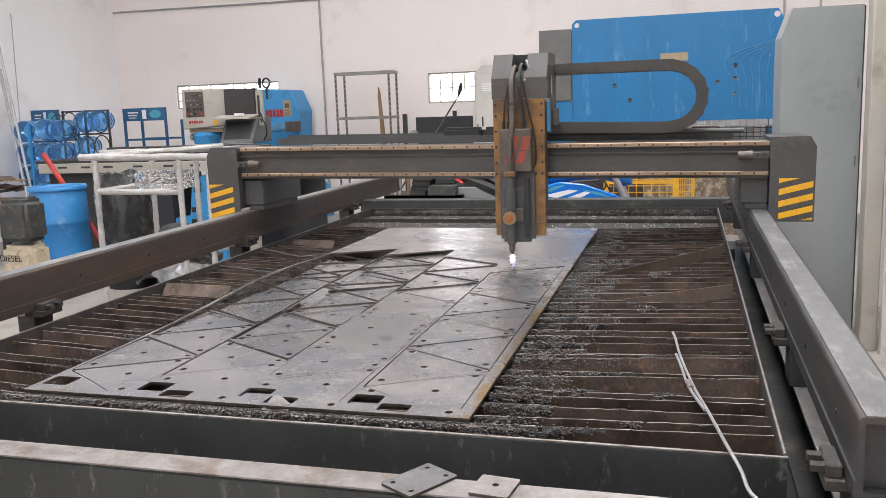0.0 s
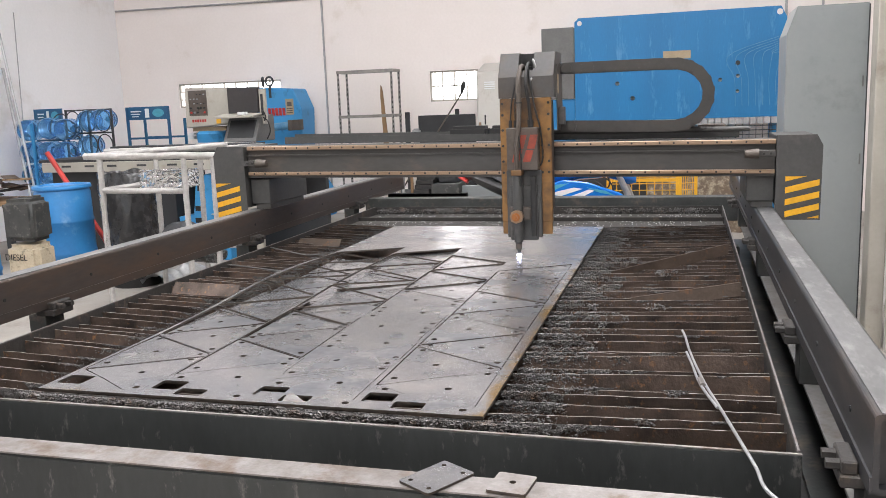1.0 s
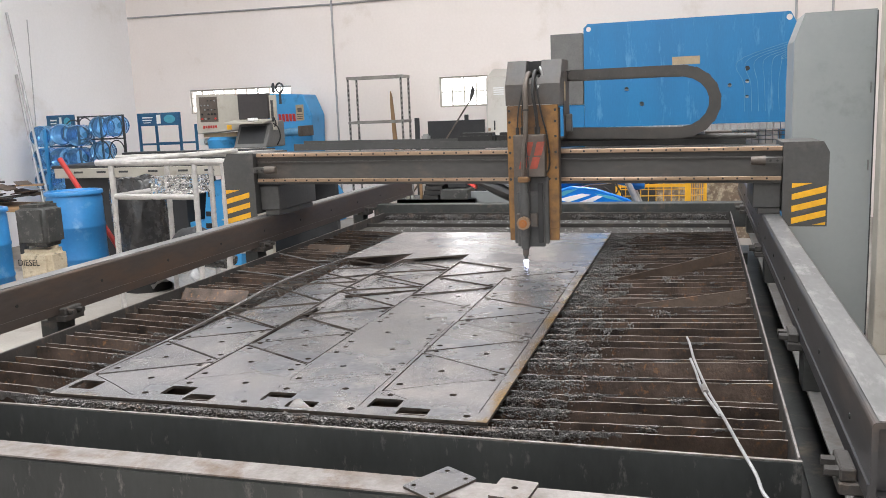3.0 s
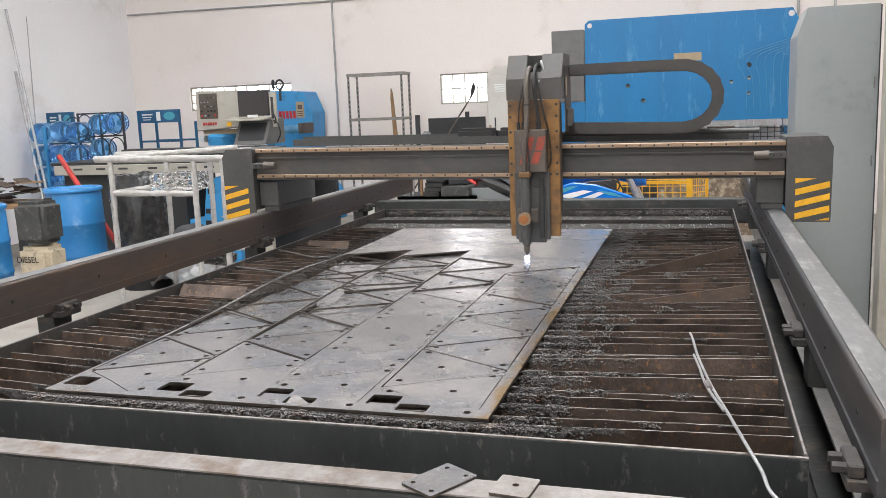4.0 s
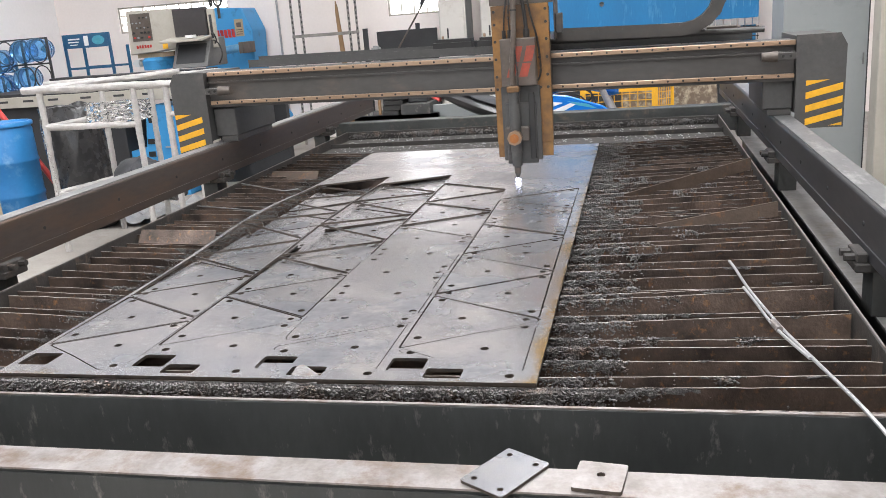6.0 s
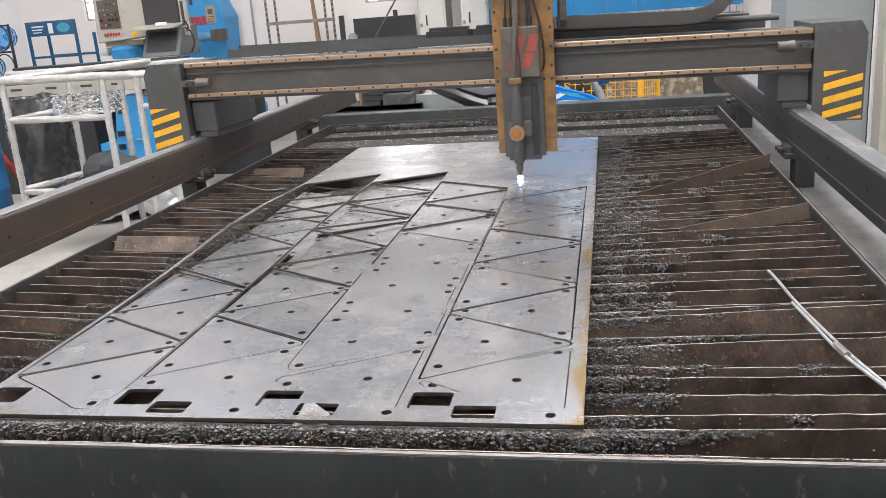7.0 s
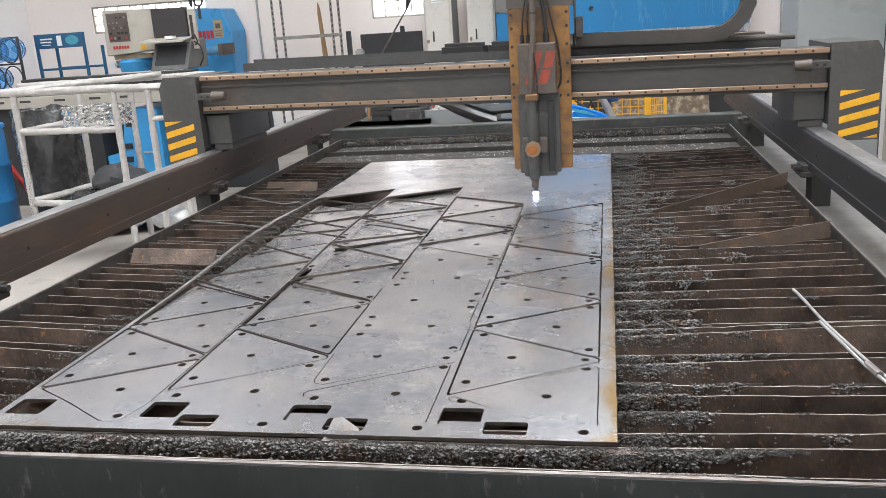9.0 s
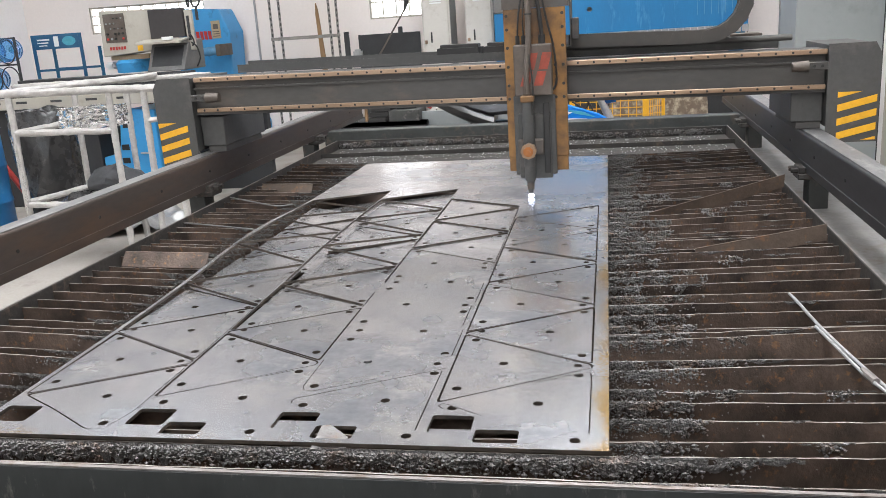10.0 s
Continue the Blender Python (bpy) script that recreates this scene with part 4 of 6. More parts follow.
# cable chain from the carriage back to the beam
chain = thing("cable_chain", (-0.2, 4.22, 1.35), "black plastic cable chain looped over the beam", "cable chain")
path = [(x, 1.612) for x in np.arange(-0.60, -0.151, 0.05)]
path += [(-0.125 + 0.150 * math.sin(a), 1.474 + 0.137 * math.cos(a)) for a in np.linspace(0.12, math.pi - 0.05, 10)]
path += [(x, 1.337 + 0.012 * (-0.17 - x) / 0.45) for x in np.arange(-0.18, -0.68, -0.05)]
for i, ((xa, za), (xb, zb)) in enumerate(zip(path, path[1:])):
    o = 0.0022 * (i % 2)
    d, ang = math.hypot(xb - xa, zb - za), math.atan2(zb - za, xb - xa)
    bm = box_bm((-0.013, d + 0.013, -0.035 - o, -0.033 - o, -0.025, 0.025), (-0.013, d + 0.013, 0.033 + o, 0.035 + o, -0.025, 0.025), (-0.004, d + 0.004, -0.0328, 0.0328, -0.0235 + o * 0.2, -0.017), (-0.004, d + 0.004, -0.0328, 0.0328, 0.017, 0.0235 - o * 0.2), (d / 2 - 0.010, d / 2 + 0.010, -0.0362 - o, -0.035 - o, -0.012, 0.012))
    rod_bm((0, -0.0385, 0), (0, 0.0385, 0), 0.0235, seg=14, bm=bm)
    bmesh.ops.transform(bm, matrix=Matrix.Translation((xa, 4.13, za)) @ Matrix.Rotation(-ang, 4, "Y"), verts=bm.verts[:])
    part("link", bm, M_CHAIN, chain)
part("end_bracket", box_bm((-0.66, -0.595, 4.10, 4.16, 1.588, 1.636), bevel=0.002), M_BLACK, chain)

# ---- along the back wall ----


def locker(x0, x1):
    y0, y1, zt = 10.70, 11.15, 1.84
    t = thing("locker", ((x0 + x1) / 2, 10.9, 0), "scuffed pale grey steel locker with a sloping top", "locker", "steel lockers")
    part("body", prism_bm([(y0 + 0.006, 0.06), (y1, 0.06), (y1, 1.96), (y0 + 0.006, zt)], "x", x0, x1), M_LOCK, t)
    part("side_panel", box_bm((x1 + 0.0005, x1 + 0.003, y0 + 0.02, y1 - 0.02, 0.1, zt - 0.01)), M_CAB, t)
    part("plinth", box_bm((x0 + 0.02, x1 - 0.02, y0 + 0.03, y1 - 0.03, 0, 0.06)), M_DARK, t)
    for z0, z1 in ((0.09, 0.62), (0.645, 1.81)):
        d = part("door", box_bm((x0 + 0.018, x1 - 0.018, y0 - 0.012, y0 + 0.005, z0, z1), bevel=0.004), M_LOCK, t)
        for k in range(4):
            z = z1 - 0.10 - 0.026 * k
            part("louvre", prism_bm([(y0 - 0.022, z - 0.007), (y0 - 0.0125, z + 0.008), (y0 - 0.0125, z - 0.007)], "x", x0 + 0.10, x1 - 0.09), M_WHITE, d, "white-edged vent slot")
        part("handle", box_bm((x0 + 0.095, x0 + 0.112, y0 - 0.026, y0 - 0.0125, z1 - 0.62 if z1 > 1 else z1 - 0.3, z1 - 0.50 if z1 > 1 else z1 - 0.2), bevel=0.003), M_DARK, d)
    part("padlock", box_bm((x0 + 0.024, x0 + 0.052, y0 - 0.035, y0 - 0.0125, 1.18, 1.22), bevel=0.004), M_TAN, t, "small brass padlock")
    return t


locker(-2.605, -2.280)
locker(-2.100, -1.775)

shelf = thing("shelf_frame", (-4.03, 10.6, 0), "empty slotted-angle steel shelf frame", "shelf frame")
for x, y in ((-4.44, 10.65), (-3.71, 10.65), (-4.44, 10.95), (-3.71, 10.95)):
    post = part("post", box_bm((x - 0.016, x + 0.016, y - 0.002, y + 0.001, 0, 1.935), (x - 0.016, x - 0.013, y - 0.002, y + 0.03, 0, 1.935)), M_ANGLE, shelf)
    for k in range(26):
        z = 0.32 + 0.062 * k
        part("slot", box_bm((x - 0.005, x + 0.009, y - 0.0035, y - 0.0022, z, z + 0.032)), M_DARK, post)
for z in (1.92, 1.345):
    part("rail", box_bm((-4.44, -3.71, 10.642, 10.646, z - 0.02, z + 0.015)), M_ANGLE, shelf)
    part("rail", box_bm((-4.44, -3.71, 10.952, 10.956, z - 0.02, z + 0.015)), M_ANGLE, shelf)
    for x in (-4.46, -3.69):
        part("rail", box_bm((x - 0.002, x + 0.002, 10.646, 10.952, z - 0.02, z + 0.015)), M_ANGLE, shelf)
single("wood_plank", prism_bm([(-3.985, 1.74), (-3.965, 1.66), (-3.84, 0.0), (-3.94, 0.0), (-3.995, 1.60)], "y", 10.99, 11.03, bevel=0.003), M_WOOD, "pointed brown wooden plank leaning upright", "plank")
panel = thing("dark_panel", (-3.08, 10.95, 0), "dark grey sheet panel standing by the wall", "panel")
part("sheet", box_bm((-3.457, -2.69, 10.92, 10.945, 0.05, 1.325), bevel=0.003), M_DARK, panel)
part("stud", box_bm((-2.957, -2.905, 10.925, 10.95, 1.3255, 1.395), bevel=0.002), M_DARK, panel)
part("foot", box_bm((-3.44, -2.72, 10.86, 10.99, 0.0, 0.05)), M_DARK, panel)
single("steel_post", box_bm((-3.618, -3.560, 10.86, 10.90, 0.0, 1.375), bevel=0.003), M_DARK, "dark square steel post standing upright", "post")
shovel = thing("shovel", (-3.7, 10.4, 0), "black shovel leaning with its blade up", "shovel")
part("shaft", rod_bm((-2.80, 10.72, 1.60), (-3.82, 10.35, 0.0), 0.010), M_BOX, shovel)
part("blade", prism_bm([(-2.822, 1.58), (-2.792, 1.585), (-2.757, 1.65), (-2.752, 1.71), (-2.775, 1.755), (-2.800, 1.71), (-2.815, 1.65)], "y", 10.70, 10.712, bevel=0.002), M_BLACK, shovel)
single("paper_bag", box_bm((-3.42, -3.32, 10.5, 10.6, 0.98, 1.17), bevel=0.02, seg=2), M_ALU, "small grey canister on the clutter behind the gantry", "canister")

# ---- press brake ----
press = thing("press_brake", (-0.15, 7.8, 0), "blue press brake with a large upper plate", "press brake")
outline = [(-0.930, 1.270), (0.640, 1.270), (0.684, 1.270), (0.684, 2.045), (0.640, 2.128), (-0.945, 2.128), (-0.978, 2.095), (-0.978, 1.270)]
bm = holed_bm(clockwise(outline), [ring(-0.937, 2.085, 0.021, 18), ring(0.632, 2.084, 0.024, 18), ring(-0.626, 1.580, 0.018), ring(-0.502, 1.454, 0.019), ring(0.324, 1.703, 0.020), ring(0.192, 1.576, 0.016), ring(0.326, 1.601, 0.016), ring(0.326, 1.480, 0.014)], -7.54, -7.50)
bmesh.ops.transform(bm, matrix=Matrix.Rotation(radians(90), 4, "X"), verts=bm.verts[:])
ram = part("ram_plate", bm, [M_BLUE, M_BLUE], press)
part("label", box_bm((-0.258, -0.040, 7.497, 7.4995, 1.758, 1.823)), M_CARD, ram, "blank tan label")
part("cylinder_box", box_bm((-1.255, -0.985, 7.46, 7.95, 1.47, 2.058), bevel=0.004), M_BOXGREY, press, "grey sheet-metal box")
part("side_frame", prism_bm([(7.55, 0.0), (8.6, 0.0), (8.6, 1.46), (7.62, 1.46), (7.62, 1.10), (8.0, 1.05), (8.0, 0.95), (7.55, 0.95)], "x", -1.26, -1.19), M_BLUE, press)
part("side_frame", prism_bm([(7.55, 0.0), (8.6, 0.0), (8.6, 1.46), (7.62, 1.46), (7.62, 1.10), (8.0, 1.05), (8.0, 0.95), (7.55, 0.95)], "x", 0.60, 0.67), M_BLUE, press)
part("front_panel", box_bm((-1.25, -0.980, 7.50, 7.54, 0.95, 1.466), bevel=0.003), M_BLUE, press)
for z in (1.20, 1.165, 1.13):
    part("grille_wire", rod_bm((0.10, 7.53, z), (0.69, 7.53, z), 0.0035, seg=6), M_DARK, press)
for k in range(12):
    part("grille_wire", rod_bm((0.11 + 0.052 * k, 7.537, 1.10), (0.11 + 0.052 * k, 7.537, 1.214), 0.003, seg=6), M_DARK, press)
part("bed", box_bm((-1.185, 0.595, 7.56, 7.66, 0.05, 0.92), bevel=0.004), M_DARK, press)
for k in range(24):
    x = -0.60 + 0.054 * k
    part("punch", box_bm((x, x + 0.047, 7.505, 7.535, 1.215, 1.268)), M_ALU, press)
for i in range(7):
    x = 0.30 + 0.052 * i
    part("guard_wire", tube_bm([(0.685, 7.47, 1.90 - 0.012 * i), (0.60 - 0.004 * i, 7.46, 1.885 - 0.02 * i), (x + 0.05 - 0.1 * (1 - i / 7), 7.455, 1.76), (x - 0.0, 7.46, 1.58), (x + 0.01, 7.47, 1.36)], 0.0020, seg=5, smooth=5), M_PALEBLUE, press)

# Black discs added in the bolt holes to stand for their shaded bores.
for k, (x, z, r) in enumerate(((-0.626, 1.580, 0.018), (-0.502, 1.454, 0.019), (0.324, 1.703, 0.020), (0.192, 1.576, 0.016), (0.326, 1.601, 0.016), (0.326, 1.480, 0.014))):
    half = [(x + r * math.cos(a), z + r * math.sin(a)) for a in np.linspace(0.05, math.pi - 0.05, 9)] if k != 2 else ring(x, z, r)
    part("hole_plug", prism_bm(half, "y", 7.505, 7.535), M_BLACK, press, "black disc standing for the shaded bore of a bolt hole")
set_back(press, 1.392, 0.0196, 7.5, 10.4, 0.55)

# ---- tall cabinet beside the table ----
cab = thing("tall_cabinet", (0.69, 5.7, 0), "tall smooth grey sheet-steel machine cabinet", "cabinet")
part("body", prism_bm([(0.472, 0.0), (0.908, 0.0), (0.908, 1.943), (0.534, 1.943), (0.480, 1.79)], "y", 5.50, 5.92), M_CAB, cab)
part("door_edge", box_bm((0.9085, 0.917, 5.51, 5.92, 0.0, 1.936)), M_DARK, cab, "dark door seam")
for z in (1.50, 1.06):
    part("hinge", box_bm((0.880, 0.898, 5.494, 5.4995, z, z + 0.022), bevel=0.002), M_CAB, cab)
    part("hinge_pin", rod_bm((0.889, 5.492, z - 0.02), (0.889, 5.492, z + 0.04), 0.004, seg=8), M_BOXGREY, cab)
single("steel_column", box_bm((0.919, 1.010, 5.30, 5.45, 0.0, Z1 - 0.02), bevel=0.006), M_BEIGE, "beige painted steel roof column", "column", kind="structure")
single("partition_panel", box_bm((1.012, 1.75, 5.22, 5.26, 0.0, 2.6), bevel=0.003), M_LOCK, "scuffed off-white sheet partition beside the column", "partition", kind="structure")
single("white_door_panel", box_bm((1.170, 1.90, 6.40, 6.46, 0.0, 2.9), bevel=0.004), M_PLASTER_W, "tall off-white sliding panel with rust marks", "panel", kind="structure")

# ---- motorcycle ----
bike = thing("motorcycle", (-1.0, 6.85, 0), "parked blue and black sports motorcycle", "motorcycle")


def wheel(x, r=0.30):
    rim = lathe_bm([(r * 0.62, -0.05), (r * 0.68, -0.055), (r * 0.68, 0.055), (r * 0.62, 0.05)], (0, 0, 0), 28)
    tyre = lathe_bm([(r * 0.69, -0.05), (r * 0.88, -0.065), (r * 0.97, -0.04), (r, 0.0), (r * 0.97, 0.04), (r * 0.88, 0.065), (r * 0.69, 0.05)], (0, 0, 0), 28)
    hub = rod_bm((0, 0, -0.06), (0, 0, 0.06), 0.05)
    for k in range(5):
        a = 2 * math.pi * k / 5
        rod_bm((0.03 * math.cos(a), 0.03 * math.sin(a), 0), (r * 0.66 * math.cos(a), r * 0.66 * math.sin(a), 0), 0.014, seg=6, bm=hub)
    m = Matrix.Translation((x, 6.85, r)) @ Matrix.Rotation(radians(90), 4, "X")
    for b in (rim, tyre, hub):
        bmesh.ops.transform(b, matrix=m, verts=b.verts[:])
    t = part("tyre", tyre, M_BLACK, bike, smooth=True)
    part("rim", rim, M_BIKEK, t)
    part("spokes", hub, M_ALU, t)


wheel(-1.62)
wheel(-0.30)


def loft(sections, bm=None, seg=14):
    """A rounded body through ellipses (x, y, z, half-width y, half-height z)."""
    bm = bm or bmesh.new()
    rings = [[bm.verts.new((x, y + w * math.cos(2 * math.pi * k / seg), z + h * math.sin(2 * math.pi * k / seg))) for k in range(seg)] for x, y, z, w, h in sections]
    for a, b in zip(rings, rings[1:]):
        for k in range(seg):
            bm.faces.new((a[k], a[(k + 1) % seg], b[(k + 1) % seg], b[k]))
    bm.faces.new(rings[0]), bm.faces.new(rings[-1][::-1])
    bmesh.ops.recalc_face_normals(bm, faces=bm.faces[:])
    return bm


part("tail", loft([(-1.90, 6.85, 0.955, 0.02, 0.012), (-1.80, 6.85, 0.915, 0.07, 0.04), (-1.62, 6.85, 0.845, 0.11, 0.07), (-1.45, 6.85, 0.775, 0.13, 0.08), (-1.30, 6.85, 0.72, 0.13, 0.08)]), M_BIKEK, bike, smooth=True)
part("tail_light", loft([(-1.90, 6.85, 0.925, 0.015, 0.010), (-1.84, 6.82, 0.885, 0.05, 0.02), (-1.77, 6.80, 0.845, 0.05, 0.015)]), M_RED, bike, "red tail light", smooth=True)
part("seat", loft([(-1.76, 6.85, 0.965, 0.05, 0.012), (-1.62, 6.85, 0.925, 0.11, 0.02), (-1.48, 6.85, 0.845, 0.13, 0.03), (-1.33, 6.85, 0.795, 0.14, 0.035), (-1.16, 6.85, 0.80, 0.12, 0.035)]), M_CLOTH, bike, "matt dark grey seat", smooth=True)
part("tank", loft([(-1.20, 6.85, 0.80, 0.09, 0.05), (-1.08, 6.85, 0.885, 0.15, 0.09), (-0.86, 6.85, 0.93, 0.16, 0.085), (-0.74, 6.85, 0.93, 0.13, 0.08), (-0.66, 6.85, 0.90, 0.07, 0.04)]), M_BIKE, bike, smooth=True)
fair = part("fairing", prism_bm([(-1.17, 0.80), (-0.98, 0.86), (-0.80, 0.84), (-0.56, 0.76), (-0.46, 0.70), (-0.62, 0.60), (-0.80, 0.42), (-1.02, 0.52), (-1.06, 0.66)], "y", 6.655, 6.69, bevel=0.008), M_BIKE, bike)
for poly in ([(-1.10, 0.755), (-0.90, 0.80), (-0.83, 0.79), (-1.00, 0.735)], [(-0.95, 0.725), (-0.78, 0.785), (-0.74, 0.775), (-0.86, 0.715)], [(-1.12, 0.72), (-0.98, 0.70), (-0.75, 0.735), (-0.55, 0.72), (-0.72, 0.70), (-1.0, 0.675)]):
    part("graphic", prism_bm(poly, "y", 6.652, 6.6545), M_WHITE, fair, "white angular graphic")
for poly in ([(-1.13, 0.79), (-1.02, 0.825), (-0.93, 0.835), (-1.04, 0.785)], [(-0.80, 0.80), (-0.66, 0.775), (-0.58, 0.735), (-0.72, 0.765)], [(-0.98, 0.66), (-0.80, 0.69), (-0.66, 0.67), (-0.86, 0.63)]):
    part("graphic", prism_bm(poly, "y", 6.652, 6.6545), M_CYAN, fair, "pale blue angular graphic")
part("engine", box_bm((-1.15, -0.66, 6.73, 6.97, 0.28, 0.62), bevel=0.03, seg=2), M_BIKEK, bike)
part("front_cowl", loft([(-0.66, 6.85, 0.95, 0.10, 0.10), (-0.57, 6.85, 0.94, 0.13, 0.11), (-0.50, 6.85, 0.89, 0.10, 0.09), (-0.44, 6.85, 0.84, 0.03, 0.03)]), M_BIKE, bike, smooth=True)
for y in (6.76, 6.94):
    part("fork", rod_bm((-0.60, y, 0.96), (-0.31, y, 0.30), 0.024), M_ALU, bike, "bright metal fork tube")
for x, z in ((-0.66, 0.88), (-0.63, 0.82), (-0.68, 0.78)):
    part("cable", tube_bm([(x - 0.06, 6.72, z + 0.06), (x, 6.70, z + 0.02), (x + 0.03, 6.71, z - 0.06), (x - 0.02, 6.74, z - 0.12)], 0.006, smooth=5), M_BLACK, bike)
part("handlebar", rod_bm((-0.63, 6.55, 0.99), (-0.63, 7.15, 0.99), 0.013), M_BIKEK, bike)
part("exhaust", rod_bm((-1.05, 6.70, 0.34), (-1.72, 6.68, 0.52), 0.045, 0.055, seg=16), M_DARK, bike, smooth=True)
part("frame", box_bm((-1.50, -0.60, 6.80, 6.90, 0.42, 0.72), bevel=0.02), M_BIKEK, bike)
part("side_stand", rod_bm((-1.00, 6.70, 0.32), (-0.95, 6.52, 0.0), 0.012), M_BLACK, bike)

# ---- yellow guard and camouflage cover ----
guard = thing("mesh_guard", (-0.35, 7.2, 0), "yellow welded-mesh machine guard", "mesh guard")
for x0, x1, y0, y1, n in ((-0.66, -0.13, 7.05, 7.05, 9),):
    part("post", box_bm((x0 - 0.02, x0 + 0.02, y0 - 0.02, y0 + 0.02, 0, 1.05), bevel=0.003), M_YELLOW, guard)
    for k in range(1, n):
        x = x0 + (x1 - x0) * k / n
        part("wire", rod_bm((x, y0, 0.12), (x, y0, 1.0), 0.0035, seg=6), M_YELLOW, guard)
    for k in range(16):
        part("wire", rod_bm((x0, y0 - 0.006, 0.16 + 0.052 * k), (x1, y0 - 0.006, 0.16 + 0.052 * k), 0.0035, seg=6), M_YELLOW, guard)
    part("rail", box_bm((x0, x1, y0 - 0.012, y0 + 0.012, 0.80, 0.825)), M_YELLOW, guard)
part("post", box_bm((-0.145, -0.098, 7.03, 7.07, 0, 1.05), bevel=0.003), M_YELLOW, guard)
for k in range(1, 7):
    part("wire", rod_bm((-0.105 + 0.017 * k, 7.055 + 0.010 * k, 0.12), (-0.105 + 0.017 * k, 7.055 + 0.010 * k, 1.0), 0.003, seg=6), M_YELLOW, guard)
for k in range(16):
    part("wire", rod_bm((-0.10, 7.055, 0.16 + 0.052 * k), (0.010, 7.12, 0.16 + 0.052 * k), 0.003, seg=6), M_YELLOW, guard)
part("post", box_bm((0.000, 0.020, 7.11, 7.13, 0, 1.05), bevel=0.003), M_YELLOW, guard)
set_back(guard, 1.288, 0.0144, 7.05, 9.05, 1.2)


def draped(x0, x1, y0, y1, z, seed, drop, nx=22, ny=16, amp=0.02):
    """A cloth over a box: a top sheet with wavy sides that hang down."""
    rr = random.Random(seed)
    bm = bmesh.new()
    ph = [rr.uniform(0, 6.3) for _ in range(6)]
    grid = []
    for j in range(ny + 1):
        row = []
        for i in range(nx + 1):
            u, v = i / nx, j / ny
            ex, ey = max(0, abs(u - 0.5) - 0.36) / 0.14, max(0, abs(v - 0.5) - 0.36) / 0.14
            e = min(1.0, max(ex, ey))
            w = amp * (math.sin(11 * u + ph[0]) + math.sin(13 * v + ph[1]) + math.sin(23 * (u + v) + ph[2]) * 0.6)
            row.append(bm.verts.new((x0 + (x1 - x0) * (0.5 + (u - 0.5) * (1 - 0.18 * ex)) + w * 0.6 * e, y0 + (y1 - y0) * (0.5 + (v - 0.5) * (1 - 0.18 * ey)) + w * 0.6 * e, z - drop * e ** 1.3 + w * (1 - 0.5 * e))))
        grid.append(row)
    for j in range(ny):
        for i in range(nx):
            bm.faces.new((grid[j][i], grid[j][i + 1], grid[j + 1][i + 1], grid[j + 1][i]))
    return bm


camouflage = single("camouflage_cover", draped(-0.48, 0.47, 7.16, 7.52, 0.98, 3, 0.96), M_CAMO, "brown and tan camouflage cloth draped over a machine", "cloth cover", smooth=True)
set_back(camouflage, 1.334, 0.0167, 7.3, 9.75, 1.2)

# ---- clutter behind the gantry's foot ----
pile = thing("steel_stock", (-2.3, 7.4, 0), "stack of dark steel tubes and boxes on a low rack", "steel stock")
part("rack", box_bm((-2.62, -1.90, 7.25, 7.29, 0.0, 0.70), (-2.62, -1.90, 7.6, 7.64, 0.0, 0.70), (-2.62, -1.90, 7.25, 7.64, 0.66, 0.70), bevel=0.003), M_DARK, pile)
for k in range(4):
    part("tube", box_bm((-2.36 + 0.01 * k, -2.22 + 0.02 * k, 7.2, 7.9, 0.702 + 0.041 * k, 0.739 + 0.041 * k), bevel=0.003), M_BLACK, pile)
for x, z, c in ((-2.58, 0.95, M_ALU), (-2.545, 0.98, M_BEIGE), (-2.50, 0.93, M_ALU), (-2.42, 0.96, M_WOOD)):
    part("upright_bar", box_bm((x, x + 0.022, 7.30, 7.325, 0.0, z), bevel=0.002), c, pile)
part("crate", box_bm((-2.20, -1.95, 7.20, 7.45, 0.70, 0.79), bevel=0.006), M_JUGK, pile)
part("crate", box_bm((-2.15, -1.98, 7.26, 7.5, 0.791, 0.85), bevel=0.01), M_DARK, pile)
single("white_board", box_bm((-2.00, -1.20, 7.3, 7.34, 0.25, 0.76), bevel=0.003), M_CAB, "pale grey board standing behind the motorcycle", "board")

# ---- wrapped pipe trolley ----
cage = thing("pipe_trolley", (-3.9, 5.9, 0), "white pipe-frame trolley wrapped in clear film", "trolley")


def pipe(a, b, r=0.021):
    bm = bmesh.new()
    a, b = Vector(a), Vector(b)
    n = max(2, int((b - a).length / 0.045))
    d = (b - a).normalized()
    u = d.cross(Vector((0.3, 0.8, 0.5))).normalized()
    v = d.cross(u)
    rings = []
    for i in range(n + 1):
        q = a.lerp(b, i / n)
        rings.append([bm.verts.new(q + (r * rs0.uniform(0.86, 1.16)) * (math.cos(2 * math.pi * k / 10) * u + math.sin(2 * math.pi * k / 10) * v)) for k in range(10)])
    for p, q in zip(rings, rings[1:]):
        for k in range(10):
            bm.faces.new((p[k], p[(k + 1) % 10], q[(k + 1) % 10], q[k]))
    bm.faces.new(rings[0][::-1]), bm.faces.new(rings[-1])
    part("pipe", bm, M_PIPE, cage, smooth=True)


